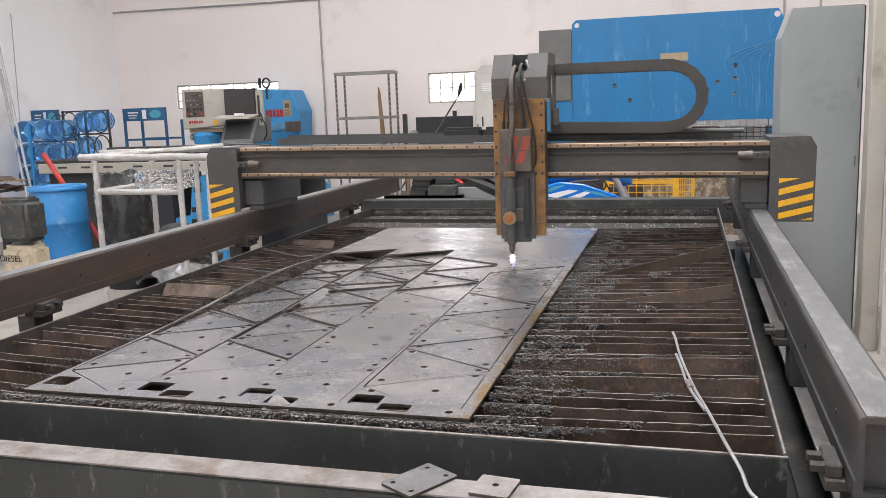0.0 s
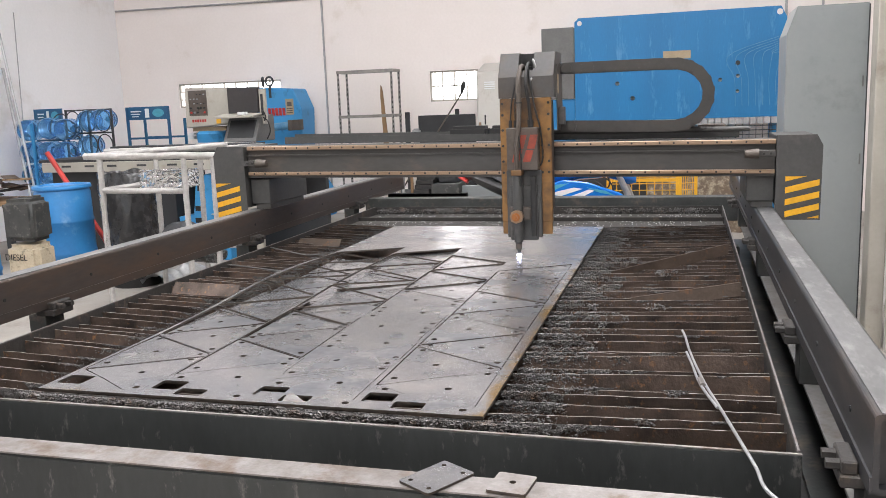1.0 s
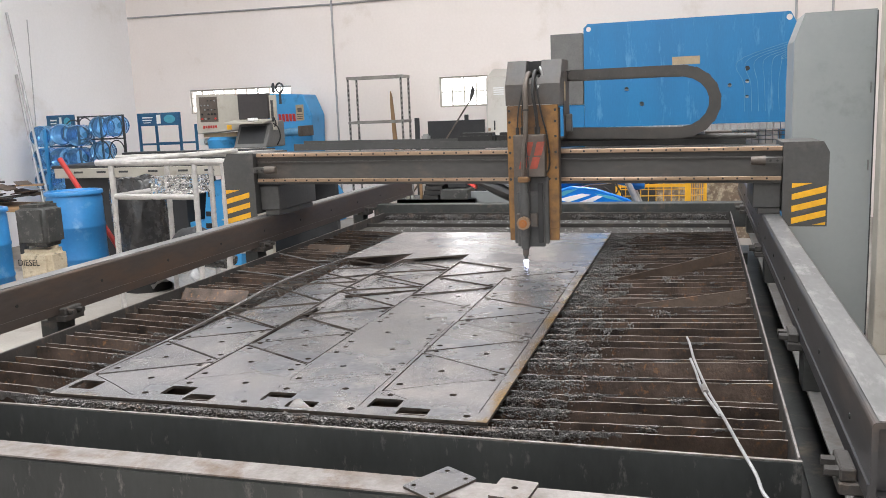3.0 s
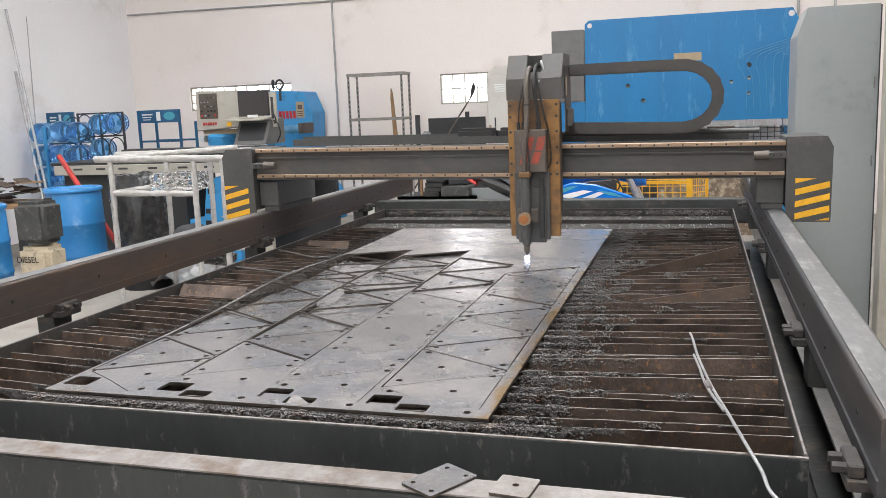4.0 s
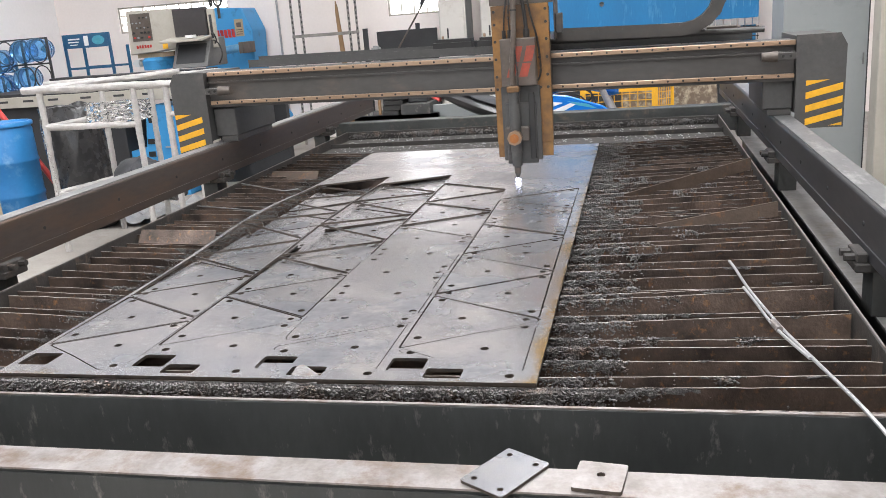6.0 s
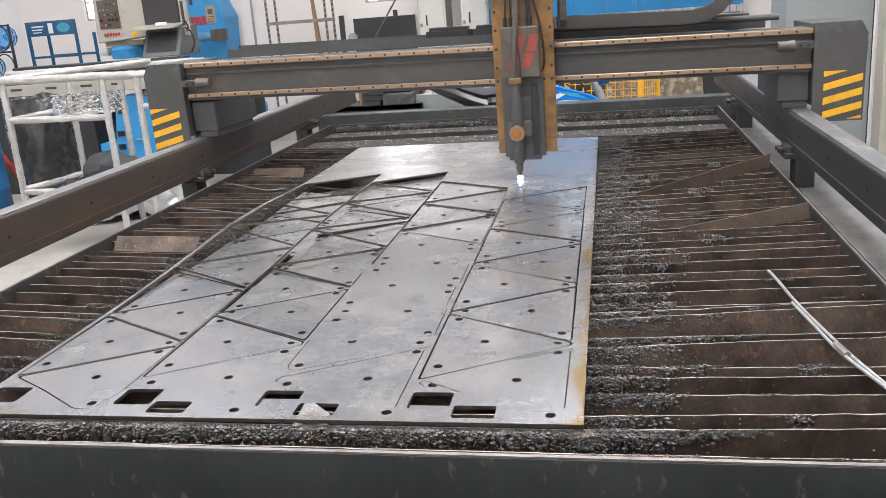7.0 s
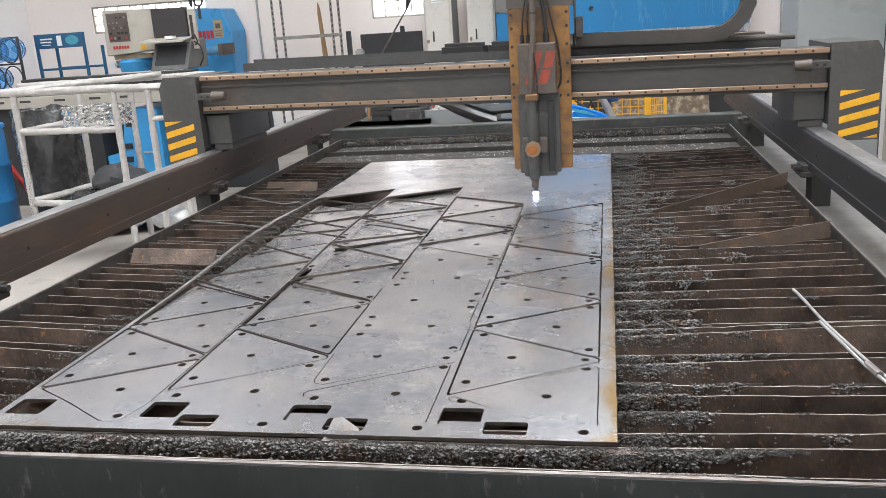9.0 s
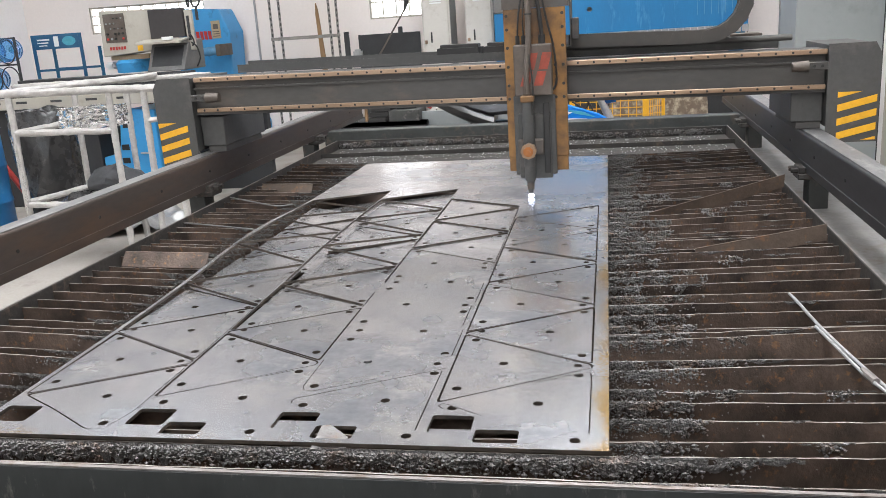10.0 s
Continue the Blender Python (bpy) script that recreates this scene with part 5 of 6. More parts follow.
rs0 = random.Random(21)
FY, BY = 5.60, 6.25
for x, y in ((-4.31, FY), (-3.595, FY), (-3.355, FY), (-4.27, BY), (-3.86, BY), (-3.50, BY)):
    pipe((x - 0.01, y, 0.03), (x, y, 1.155))
pipe((-4.44, FY, 1.178), (-3.12, FY, 1.165), 0.025)
pipe((-4.44, FY + 0.02, 1.18), (-3.60, BY, 1.215), 0.02)
pipe((-4.75, BY, 1.185), (-3.2, BY, 1.195), 0.02)
pipe((-4.30, FY, 0.922), (-3.595, FY, 0.912))
pipe((-4.30, FY, 0.925), (-4.0, BY, 0.955))
pipe((-4.30, FY, 0.445), (-3.595, FY, 0.425))
pipe((-4.30, FY, 0.46), (-3.95, BY, 0.50))
pipe((-3.595, BY, 0.90), (-3.12, BY, 0.90), 0.018)
pipe((-3.355, FY, 0.965), (-3.12, FY, 0.985), 0.017)
pipe((-3.355, FY, 0.50), (-3.10, FY, 0.52), 0.017)
pipe((-3.18, FY, 0.03), (-3.18, FY, 1.15), 0.018)
part("film_strip", tube_bm([(-4.33, FY - 0.02, 0.9), (-4.29, FY - 0.03, 0.6), (-4.33, FY - 0.02, 0.3)], 0.008), M_WRAP, cage, "twisted clear film")
# crumpled wrapped box
bm = box_bm((-3.985, -3.615, 5.61, 5.82, 0.937, 1.062))
bmesh.ops.subdivide_edges(bm, edges=bm.edges[:], cuts=7, use_grid_fill=True)
for v in bm.verts:
    v.co += Vector((rs0.uniform(-1, 1), rs0.uniform(-1, 1), rs0.uniform(-1, 1))) * 0.009
single("wrapped_box", bm, M_WRAP, "box wrapped in crumpled clear film on the trolley", "wrapped box")


def crumple(bm, amp, freq, seed):
    off = Vector((seed * 3.1, seed * 1.7, seed))
    for v in bm.verts:
        v.co += noise.noise_vector(v.co * freq + off) * amp + noise.noise_vector(v.co * freq * 2.7 + off) * amp * 0.5
    return bm


bm = lathe_bm([(0.02, 0.0), (0.22, 0.0), (0.245, 0.15), (0.24, 0.4), (0.235, 0.62), (0.225, 0.71), (0.21, 0.72), (0.17, 0.64), (0.02, 0.6)], (-4.74, 6.50, 0.28), 40)
bmesh.ops.subdivide_edges(bm, edges=bm.edges[:], cuts=2, use_grid_fill=True)
bin_t = thing("waste_bin", (-4.74, 6.50, 0), "waste bin lined with a black plastic bag", "waste bin")
part("bag", crumple(bm, 0.028, 7, 2), M_BAG, bin_t, smooth=True)
part("bin", lathe_bm([(0.0, 0.0), (0.20, 0.0), (0.21, 0.3), (0.0, 0.3)], (-4.74, 6.50, 0.0), 28), M_BLACK, bin_t, smooth=True)
bm = loft([(-4.02, 5.85, 0.49, 0.03, 0.02), (-3.92, 5.85, 0.54, 0.13, 0.08), (-3.78, 5.85, 0.56, 0.16, 0.10), (-3.65, 5.85, 0.52, 0.14, 0.07), (-3.56, 5.85, 0.48, 0.04, 0.02)], seg=24)
bmesh.ops.subdivide_edges(bm, edges=bm.edges[:], cuts=2, use_grid_fill=True)
single("grey_cloth", crumple(bm, 0.04, 8, 5), M_CLOTH, "crumpled dark grey cloth on the trolley's lower rails", "cloth", smooth=True)
single("black_sack", crumple(loft([(-4.30, 5.95, 0.36, 0.05, 0.03), (-4.1, 5.95, 0.40, 0.2, 0.10), (-3.8, 5.95, 0.42, 0.2, 0.08), (-3.55, 5.95, 0.36, 0.1, 0.04)], seg=24), 0.04, 7, 8), M_BAG, "flat black plastic sack in the trolley", "plastic sack", smooth=True)

# ---- drums and jugs ----


def drum(x, y, h, r, lab):
    t = thing("drum", (x, y, 0), lab, "drum", "blue plastic drums")
    part("body", lathe_bm([(r * 0.94, 0.0), (r, 0.03), (r, 0.30 * h), (r * 1.025, 0.315 * h), (r * 1.025, 0.335 * h), (r, 0.35 * h), (r * 1.0, 0.62 * h), (r * 1.025, 0.635 * h), (r * 1.025, 0.655 * h), (r, 0.67 * h), (r * 0.985, 0.93 * h), (r * 0.95, 0.955 * h), (r * 0.95, 0.965 * h)], (x, y, 0), 44), M_DRUM, t, smooth=True)
    part("lid", lathe_bm([(r * 0.96, 0.0), (r * 1.03, 0.002), (r * 1.04, 0.022), (r * 1.01, 0.034), (r * 0.92, 0.034), (r * 0.88, 0.018), (0.02, 0.02)], (x, y, 0.966 * h), 44), M_DRUM, t, smooth=True)
    return t


drum(-5.43, 6.50, 0.885, 0.240, "blue plastic drum with a closed lid")
drum(-5.72, 5.62, 0.82, 0.27, "blue plastic drum with a ribbed side")


def jug(x0, x1, y, z0, z1, mat, lab):
    t = thing("jerry_can", ((x0 + x1) / 2, y, z0), lab, "jerry can")
    bm = box_bm((x0, x1, y - 0.15, y + 0.08, z0, z1 - 0.02), bevel=0.038, seg=3)
    part("body", crumple(bm, 0.008, 9, z0 * 10), mat, t, smooth=True)
    part("cap", rod_bm(((x0 + x1) / 2 + 0.08, y, z1 - 0.03), ((x0 + x1) / 2 + 0.08, y, z1), 0.03), mat, t)
    part("handle", box_bm((x0 + 0.06, x0 + 0.22, y - 0.012, y + 0.012, z1 - 0.03, z1 - 0.012), bevel=0.005), mat, t)
    return t


cream = jug(-5.16, -4.86, 5.62, 0.0, 0.540, M_JUGW, "dirty cream plastic jerry can marked DIESEL")
jug(-5.165, -4.865, 5.62, 0.543, 0.890, M_JUGK, "grimy black plastic jerry can standing on another")
txt = bpy.data.curves.new("lettering", "FONT")
txt.body, txt.size, txt.extrude = "DIESEL", 0.070, 0.0005
t_ob = new("lettering", txt)
dg = bpy.context.evaluated_depsgraph_get()
t_me = bpy.data.meshes.new_from_object(t_ob.evaluated_get(dg))
bpy.data.objects.remove(t_ob)
t_me.materials.clear()
t_me.materials.append(M_BLACK)
lt = part("lettering", t_me, None, cream, "hand-painted black letters")
lt.matrix_basis = pose(-5.155, 5.462, 0.40, 90, 0, 0)
single("red_pipe", rod_bm((-5.95, 6.98, 1.15), (-5.02, 6.78, 0.0), 0.024), M_RED, "red steel pipe leaning behind the drum", "pipe", smooth=True)

# ---- bottle racks ----


def bottle(x, y, z, parent_group="water bottles"):
    t = thing("water_bottle", (x, y, z), "large translucent blue water bottle lying in a rack", "water bottle", parent_group)
    bm = lathe_bm([(0.02, -0.24), (0.118, -0.235), (0.128, -0.21), (0.128, -0.11), (0.121, -0.10), (0.121, -0.085), (0.128, -0.075), (0.128, 0.02), (0.121, 0.03), (0.121, 0.045), (0.128, 0.055), (0.128, 0.10), (0.10, 0.17), (0.04, 0.20), (0.028, 0.21), (0.028, 0.25)], (0, 0, 0), 26)
    bmesh.ops.transform(bm, matrix=Matrix.Translation((x, y, z)) @ Matrix.Rotation(radians(205), 4, "Z") @ Matrix.Rotation(radians(90), 4, "X"), verts=bm.verts[:])
    part("body", bm, M_BOTTLE, t, smooth=True)
    cap = rod_bm((0, 0, 0.24), (0, 0, 0.285), 0.031)
    bmesh.ops.transform(cap, matrix=Matrix.Translation((x, y, z)) @ Matrix.Rotation(radians(205), 4, "Z") @ Matrix.Rotation(radians(90), 4, "X"), verts=cap.verts[:])
    part("cap", cap, M_CYAN, t)
    return t


for x, z in ((-7.50, 1.355), (-7.27, 1.335), (-7.54, 1.07), (-7.30, 1.065), (-7.80, 1.34), (-7.80, 1.07), (-7.80, 0.80), (-7.56, 0.80)):
    bottle(x, 8.95, z)
for x, z in ((-7.10, 1.425), (-6.90, 1.435), (-7.12, 1.125)):
    bottle(x, 9.15, z)


def sign_stand(x0, x1, y, zt, zs, zb, lab):
    t = thing("display_stand", ((x0 + x1) / 2, y, 0), lab, "display stand", "blue display stands")
    for x in (x0, x1):
        part("post", box_bm((x - 0.014, x + 0.014, y - 0.014, y + 0.014, 0, zt), bevel=0.002), M_TEAL, t)
        part("post", box_bm((x - 0.014, x + 0.014, y + 0.33, y + 0.358, 0, zs), bevel=0.002), M_TEAL, t)
    board = part("sign_board", box_bm((x0 + 0.015, x1 - 0.015, y - 0.008, y + 0.002, zs, zt), bevel=0.001), M_TEAL, t, "blue printed sign board")
    w = x1 - x0
    for k, (u0, u1, v0, v1) in enumerate(((0.10, 0.36, 0.60, 0.70), (0.10, 0.33, 0.40, 0.48), (0.12, 0.30, 0.22, 0.28))):
        part("print_bar", box_bm((x0 + w * u0, x0 + w * u1, y - 0.0105, y - 0.0088, zs + (zt - zs) * v0, zs + (zt - zs) * v1)), M_WHITE, board)
    part("print_bottle", box_bm((x0 + w * 0.45, x0 + w * 0.55, y - 0.0105, y - 0.0088, zs + (zt - zs) * 0.15, zs + (zt - zs) * 0.85), bevel=0.0005), M_WHITE, board)
    part("print_oval", prism_bm([(x0 + w * 0.77 + w * 0.14 * math.cos(a), zs + (zt - zs) * (0.5 + 0.32 * math.sin(a))) for a in np.linspace(0, 2 * math.pi, 20)[:-1]], "y", y - 0.0105, y - 0.0088), M_CYAN, board)
    for z in zb:
        part("shelf_bar", box_bm((x0, x1, y - 0.01, y + 0.01, z - 0.012, z + 0.012)), M_TEAL, t)
        part("shelf_bar", box_bm((x0, x1, y + 0.335, y + 0.355, z - 0.012, z + 0.012)), M_TEAL, t)
    return t


sign_stand(-8.00, -7.615, 9.25, 1.59, 1.41, (1.20, 0.93, 0.66), "blue bottle display stand with a printed sign")
sign_stand(-6.655, -6.085, 9.25, 1.568, 1.414, (1.19, 0.75), "blue display stand with a printed sign")
single("stand_post", box_bm((-7.645, -7.61, 8.72, 8.75, 0, 1.42), bevel=0.003), M_MACH, "bright blue steel upright of the bottle rack", "rack post")

rack = thing("ring_rack", (-7.0, 9.15, 0), "black steel bottle rack of welded rings", "bottle rack")
for x in (-7.34, -7.02, -6.70):
    part("upright", box_bm((x - 0.012, x + 0.012, 8.99, 9.012, 0, 1.565), bevel=0.002), M_DARK, rack)
for z in (1.555, 1.28, 0.99):
    part("crossbar", box_bm((-7.34, -6.70, 8.992, 9.010, z - 0.009, z + 0.009)), M_DARK, rack)
for i in range(3):
    for z in (1.42, 1.135):
        cx = -7.235 + 0.213 * i
        pts = [(cx + 0.104 * math.cos(a), 8.985, z + 0.125 * math.sin(a)) for a in np.linspace(0, 2 * math.pi, 25)]
        part("ring", tube_bm(pts, 0.007, seg=6, smooth=1), M_DARK, rack)
part("arch", tube_bm([(-7.56, 8.98, 1.30), (-7.53, 8.98, 1.43), (-7.46, 8.98, 1.505), (-7.38, 8.98, 1.52), (-7.34, 8.98, 1.50)], 0.008, smooth=5), M_DARK, rack)
# leaning rods and scrap by the west wall
for a, b, r in (((-8.13, 8.90, 2.84), (-7.39, 8.494, 0.0), 0.016), ((-8.14, 8.95, 2.10), (-7.434, 8.446, 0.0), 0.018), ((-8.15, 9.25, 2.79), (-8.14, 9.12, 0.0), 0.006)):
    single("leaning_rod", rod_bm(a, b, r), M_ALU, "long steel rod leaning against the white wall", "rod", "leaning rods", smooth=True)
scrap = thing("scrap_bench", (-7.3, 7.4, 0), "low bench heaped with rusty plate offcuts and boards", "scrap bench")
part("top", box_bm((-8.0, -6.55, 7.1, 7.7, 0.62, 0.66), bevel=0.004), M_WOOD, scrap)
for x in (-7.9, -6.65):
    for y in (7.15, 7.65):
        part("leg", box_bm((x - 0.03, x + 0.03, y - 0.03, y + 0.03, 0, 0.62)), M_DARK, scrap)
r7 = random.Random(7)
for k in range(34):
    w, d = r7.uniform(0.12, 0.46), r7.uniform(0.08, 0.30)
    bm = box_bm((-w / 2, w / 2, -d / 2, d / 2, -0.006, 0.006 + 0.02 * (k % 5 == 0)), bevel=0.002)
    bmesh.ops.transform(bm, matrix=pose(r7.uniform(-7.85, -6.75), r7.uniform(7.2, 7.6), 0.675 + 0.0065 * k, r7.uniform(-9, 9), r7.uniform(-9, 9), r7.uniform(-80, 80)), verts=bm.verts[:])
    part("offcut", bm, r7.choice((M_WOOD, M_TRAY, M_SLAT, M_STRIP, M_STRIP, M_RAIL, M_DARK)), scrap)

single("cardboard_box", box_bm((-7.95, -7.55, 7.25, 7.58, 0.92, 1.12), bevel=0.004), M_CARD, "brown cardboard box on the scrap heap", "cardboard box")

# ---- lathe bed ----
bed = thing("machine_bed", (-5.4, 7.8, 0), "long beige machine bed with dark base", "machine bed")
part("front_band", box_bm((-6.55, -3.6, 7.58, 7.62, 0.915, 1.015), bevel=0.004), M_BEIGE, bed)
for x in (-6.30, -6.02, -5.75, -5.40, -5.05, -4.75):
    part("slot", box_bm((x, x + 0.11, 7.576, 7.5795, 0.965, 0.985)), M_DARK, bed)
part("table", box_bm((-6.60, -3.55, 7.60, 8.35, 1.016, 1.045), bevel=0.004), M_DARK, bed)
part("way", box_bm((-5.9, -4.2, 7.85, 8.05, 1.046, 1.155), bevel=0.004), M_DARK, bed, "dark sliding way")
part("apron", box_bm((-6.50, -5.04, 7.66, 8.25, 0.0, 0.914), bevel=0.006), M_DARK, bed)
# Panel added further back to keep the space behind the blue base dark.
part("apron", box_bm((-4.9, -3.65, 8.26, 8.34, 0.0, 0.914), bevel=0.006), M_DARK, bed)
part("grey_door", box_bm((-4.30, -4.12, 7.70, 7.76, 0.0, 0.90), bevel=0.004), M_BEIGE, bed, "dull beige door")

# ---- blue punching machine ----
# Scales about the camera's eye, with a slight shift left and 0.5 m back.
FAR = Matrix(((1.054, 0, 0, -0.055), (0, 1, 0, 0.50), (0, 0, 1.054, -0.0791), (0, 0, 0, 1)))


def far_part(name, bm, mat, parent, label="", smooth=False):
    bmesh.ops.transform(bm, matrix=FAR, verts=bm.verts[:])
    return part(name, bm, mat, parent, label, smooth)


mach = thing("punching_machine", (-4.7, 8.7, 0), "blue ironworker with a beige control console", "punching machine")
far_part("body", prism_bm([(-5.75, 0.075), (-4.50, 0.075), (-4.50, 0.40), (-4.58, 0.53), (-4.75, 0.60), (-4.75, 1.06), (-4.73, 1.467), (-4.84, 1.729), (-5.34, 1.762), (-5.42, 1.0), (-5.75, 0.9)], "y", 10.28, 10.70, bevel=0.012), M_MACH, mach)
part("base", prism_bm([(-5.02, 0.0), (-4.46, 0.0), (-4.46, 0.85), (-4.68, 0.87), (-4.80, 0.78), (-4.85, 0.46), (-5.02, 0.44)], "y", 7.66, 8.20, bevel=0.006), M_MACH, mach)
for x0, x1, z0, z1 in ((-4.78, -4.70, 0.70, 0.80), (-4.82, -4.75, 0.50, 0.55), (-4.83, -4.76, 0.38, 0.43)):
    part("base_slot", box_bm((x0, x1, 7.652, 7.6595, z0, z1)), M_BLACK, mach)
part("base_handle", box_bm((-4.64, -4.52, 7.64, 7.655, 0.46, 0.475), bevel=0.003), M_ALU, mach)
cabn = part("control_cabinet", prism_bm([(-5.238, 1.312), (-4.712, 1.345), (-4.708, 1.727), (-5.226, 1.738)], "y", 8.28, 8.66, bevel=0.008), M_BEIGE, mach)
part("switch_panel", box_bm((-5.183, -4.967, 8.274, 8.2795, 1.440, 1.705)), M_BOX, cabn, "grey switch panel")
r9 = random.Random(9)
for i in range(5):
    for j in range(5):
        if r9.random() < 0.82:
            x, z = -5.155 + 0.040 * i, 1.475 + 0.047 * j
            part("switch", rod_bm((x, 8.2735, z), (x, 8.262, z), 0.011 if j in (0, 1) else 0.007, seg=10), r9.choice((M_BLACK, M_BLACK, M_WHITE, M_CAB)) if j else r9.choice((M_BLACK, M_RED, M_CAB)), cabn)
for k in range(6):
    part("brand_mark", box_bm((-5.155 + 0.029 * k, -5.135 + 0.029 * k, 8.272, 8.2755, 1.372 + 0.003 * (k % 2), 1.402)), M_RED, cabn, "red lettering shown as bars")
part("warning_sticker", box_bm((-4.87, -4.815, 8.277, 8.2795, 1.352, 1.402)), M_YELLOW, cabn, "yellow warning sticker")
part("pedestal", lathe_bm([(0.0, 0.0), (0.17, 0.0), (0.18, 0.09), (0.15, 0.12), (0.0, 0.12)], (-5.02, 8.45, 1.155), 28), M_MACH, mach, smooth=True)
part("pedestal_band", box_bm((-5.20, -4.80, 8.34, 8.55, 1.276, 1.318)), M_CARD, mach, "dirty yellow band")
mon = part("monitor", box_bm((-4.690, -4.340, 8.22, 8.285, 1.452, 1.716), bevel=0.006), M_SCREEN, mach, "dark flat monitor")
part("monitor_shell", box_bm((-4.338, -4.262, 8.24, 8.275, 1.33, 1.694), bevel=0.006), M_BEIGE, mach)
part("vent", box_bm((-4.315, -4.29, 8.234, 8.2395, 1.42, 1.64)), M_DARK, mach)
part("keyboard_shelf", prism_bm([(8.02, 1.405), (8.24, 1.435), (8.24, 1.45), (8.02, 1.425)], "x", -4.76, -4.31, bevel=0.003), M_BEIGE, mach)
part("mouse_box", box_bm((-4.50, -4.42, 8.06, 8.14, 1.436, 1.465), bevel=0.004), M_WHITE, mach)
part("console", prism_bm([(8.05, 1.16), (8.50, 1.16), (8.50, 1.43), (8.20, 1.40)], "x", -4.68, -4.31, bevel=0.006), M_BOXGREY, mach)
part("console_window", prism_bm([(8.078, 1.20), (8.188, 1.375), (8.184, 1.379), (8.074, 1.204)], "x", -4.645, -4.345), M_DARK, mach, "dull glass console front")
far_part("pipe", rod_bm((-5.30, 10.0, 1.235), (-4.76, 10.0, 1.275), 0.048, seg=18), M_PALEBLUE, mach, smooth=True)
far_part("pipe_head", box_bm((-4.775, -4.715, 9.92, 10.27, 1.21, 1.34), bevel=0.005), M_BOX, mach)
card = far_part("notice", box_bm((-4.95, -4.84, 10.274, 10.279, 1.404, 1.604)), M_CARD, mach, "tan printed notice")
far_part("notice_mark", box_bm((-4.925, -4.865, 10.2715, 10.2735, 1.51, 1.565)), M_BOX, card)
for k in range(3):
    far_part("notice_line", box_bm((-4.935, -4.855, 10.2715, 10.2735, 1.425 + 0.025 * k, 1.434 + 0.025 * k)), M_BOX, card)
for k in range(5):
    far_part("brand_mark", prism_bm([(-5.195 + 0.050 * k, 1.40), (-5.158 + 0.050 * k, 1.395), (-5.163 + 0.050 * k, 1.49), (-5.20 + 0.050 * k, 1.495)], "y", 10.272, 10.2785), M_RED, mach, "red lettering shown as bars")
for x in (-4.41, -4.335):
    part("lifting_eye", tube_bm([(x + (0.042 if x > -4.4 else 0.010) * math.cos(a), 8.5, 1.770 + 0.048 * math.sin(a)) for a in np.linspace(0, 2 * math.pi, 19)], 0.0105, smooth=1), M_DARK, mach)
part("lifting_stem", rod_bm((-4.335, 8.5, 1.60), (-4.335, 8.5, 1.725), 0.014), M_DARK, mach)
part("cable", tube_bm([(-4.29, 8.22, 1.40), (-4.23, 8.2, 1.36), (-4.21, 8.2, 1.26), (-4.26, 8.22, 1.18)], 0.007, smooth=5), M_BLACK, mach)
part("cable", tube_bm([(-4.30, 8.22, 1.47), (-4.26, 8.18, 1.46), (-4.25, 8.2, 1.40), (-4.28, 8.22, 1.37)], 0.007, smooth=5), M_BLACK, mach)
part("spout", box_bm((-5.32, -5.22, 8.4, 8.55, 1.19, 1.26), bevel=0.02, seg=2), M_WHITE, mach)
# things on the floor beside the table
bm = bmesh.new()
bmesh.ops.create_grid(bm, x_segments=26, y_segments=18, size=0.5)
bmesh.ops.transform(bm, matrix=pose(-4.20, 6.75, 0.05, 0, 0, 20) @ Matrix.Diagonal((1.0, 0.6, 1, 1)), verts=bm.verts[:])
for v in bm.verts:
    v.co.z = 0.03 + max(0.0, 0.10 * noise.noise(v.co * 4.5) + 0.07 * noise.noise(v.co * 11) + 0.03)
single("foil_sheet", bm, M_ALU, "crumpled silvery foil sheet on the floor", "foil sheet", smooth=True)

# ---- slats and dross, last ----
rs = random.Random(11)
# where each slat meets the left wall, the sheet's edge and the right wall
slat_lines = [(1.785, 1.793, 1.778), (1.870, 1.871, 1.875), (1.925, 1.920, 1.925), (2.025, 2.007, 1.998), (2.100, 2.077, 2.075), (2.165, 2.130, 2.115), (2.255, 2.217, 2.245), (2.295, 2.264, 2.268),
              (2.390, 2.371, 2.420), (2.428, 2.411, 2.445), (2.507, 2.468, 2.474), (2.567, 2.537, 2.540), (2.635, 2.609, 2.616), (2.707, 2.677, 2.677), (2.784, 2.758, 2.772), (2.847, 2.833, 2.857),
              (2.907, 2.885, 2.905), (2.995, 2.998, 3.016), (3.070, 3.050, 3.070), (3.130, 3.110, 3.130), (3.200, 3.189, 3.200), (3.265, 3.249, 3.260), (3.328, 3.310, 3.336), (3.392, 3.370, 3.396),
              (3.460, 3.451, 3.491), (3.534, 3.520, 3.558), (3.609, 3.586, 3.620), (3.677, 3.660, 3.700), (3.726, 3.757, 3.794)]
y = 3.80
while y < 4.84:
    slat_lines.append((y, y + rs.uniform(-0.01, 0.01), y + rs.uniform(0.0, 0.03)))
    y += rs.choice((0.052, 0.066, 0.072, 0.078, 0.085))


def slat_y(line, x):
    a, b, c = line
    if x > -0.5:
        return b + (c - b) * (x + 0.5) / 0.63
    u = min(1.0, max(0.0, (x + 2.05) / 1.2))
    return a + (b - a) * u * u * (3 - 2 * u)


def slat_z(x):
    """The slats are burnt lower where sheets lie; their ends still stand up."""
    u = max((PX0 - x) / (PX0 - TX0), (x - PX1) / (TX1 - PX1), 0.0)
    return 0.7705 + 0.0145 * min(1.0, u)


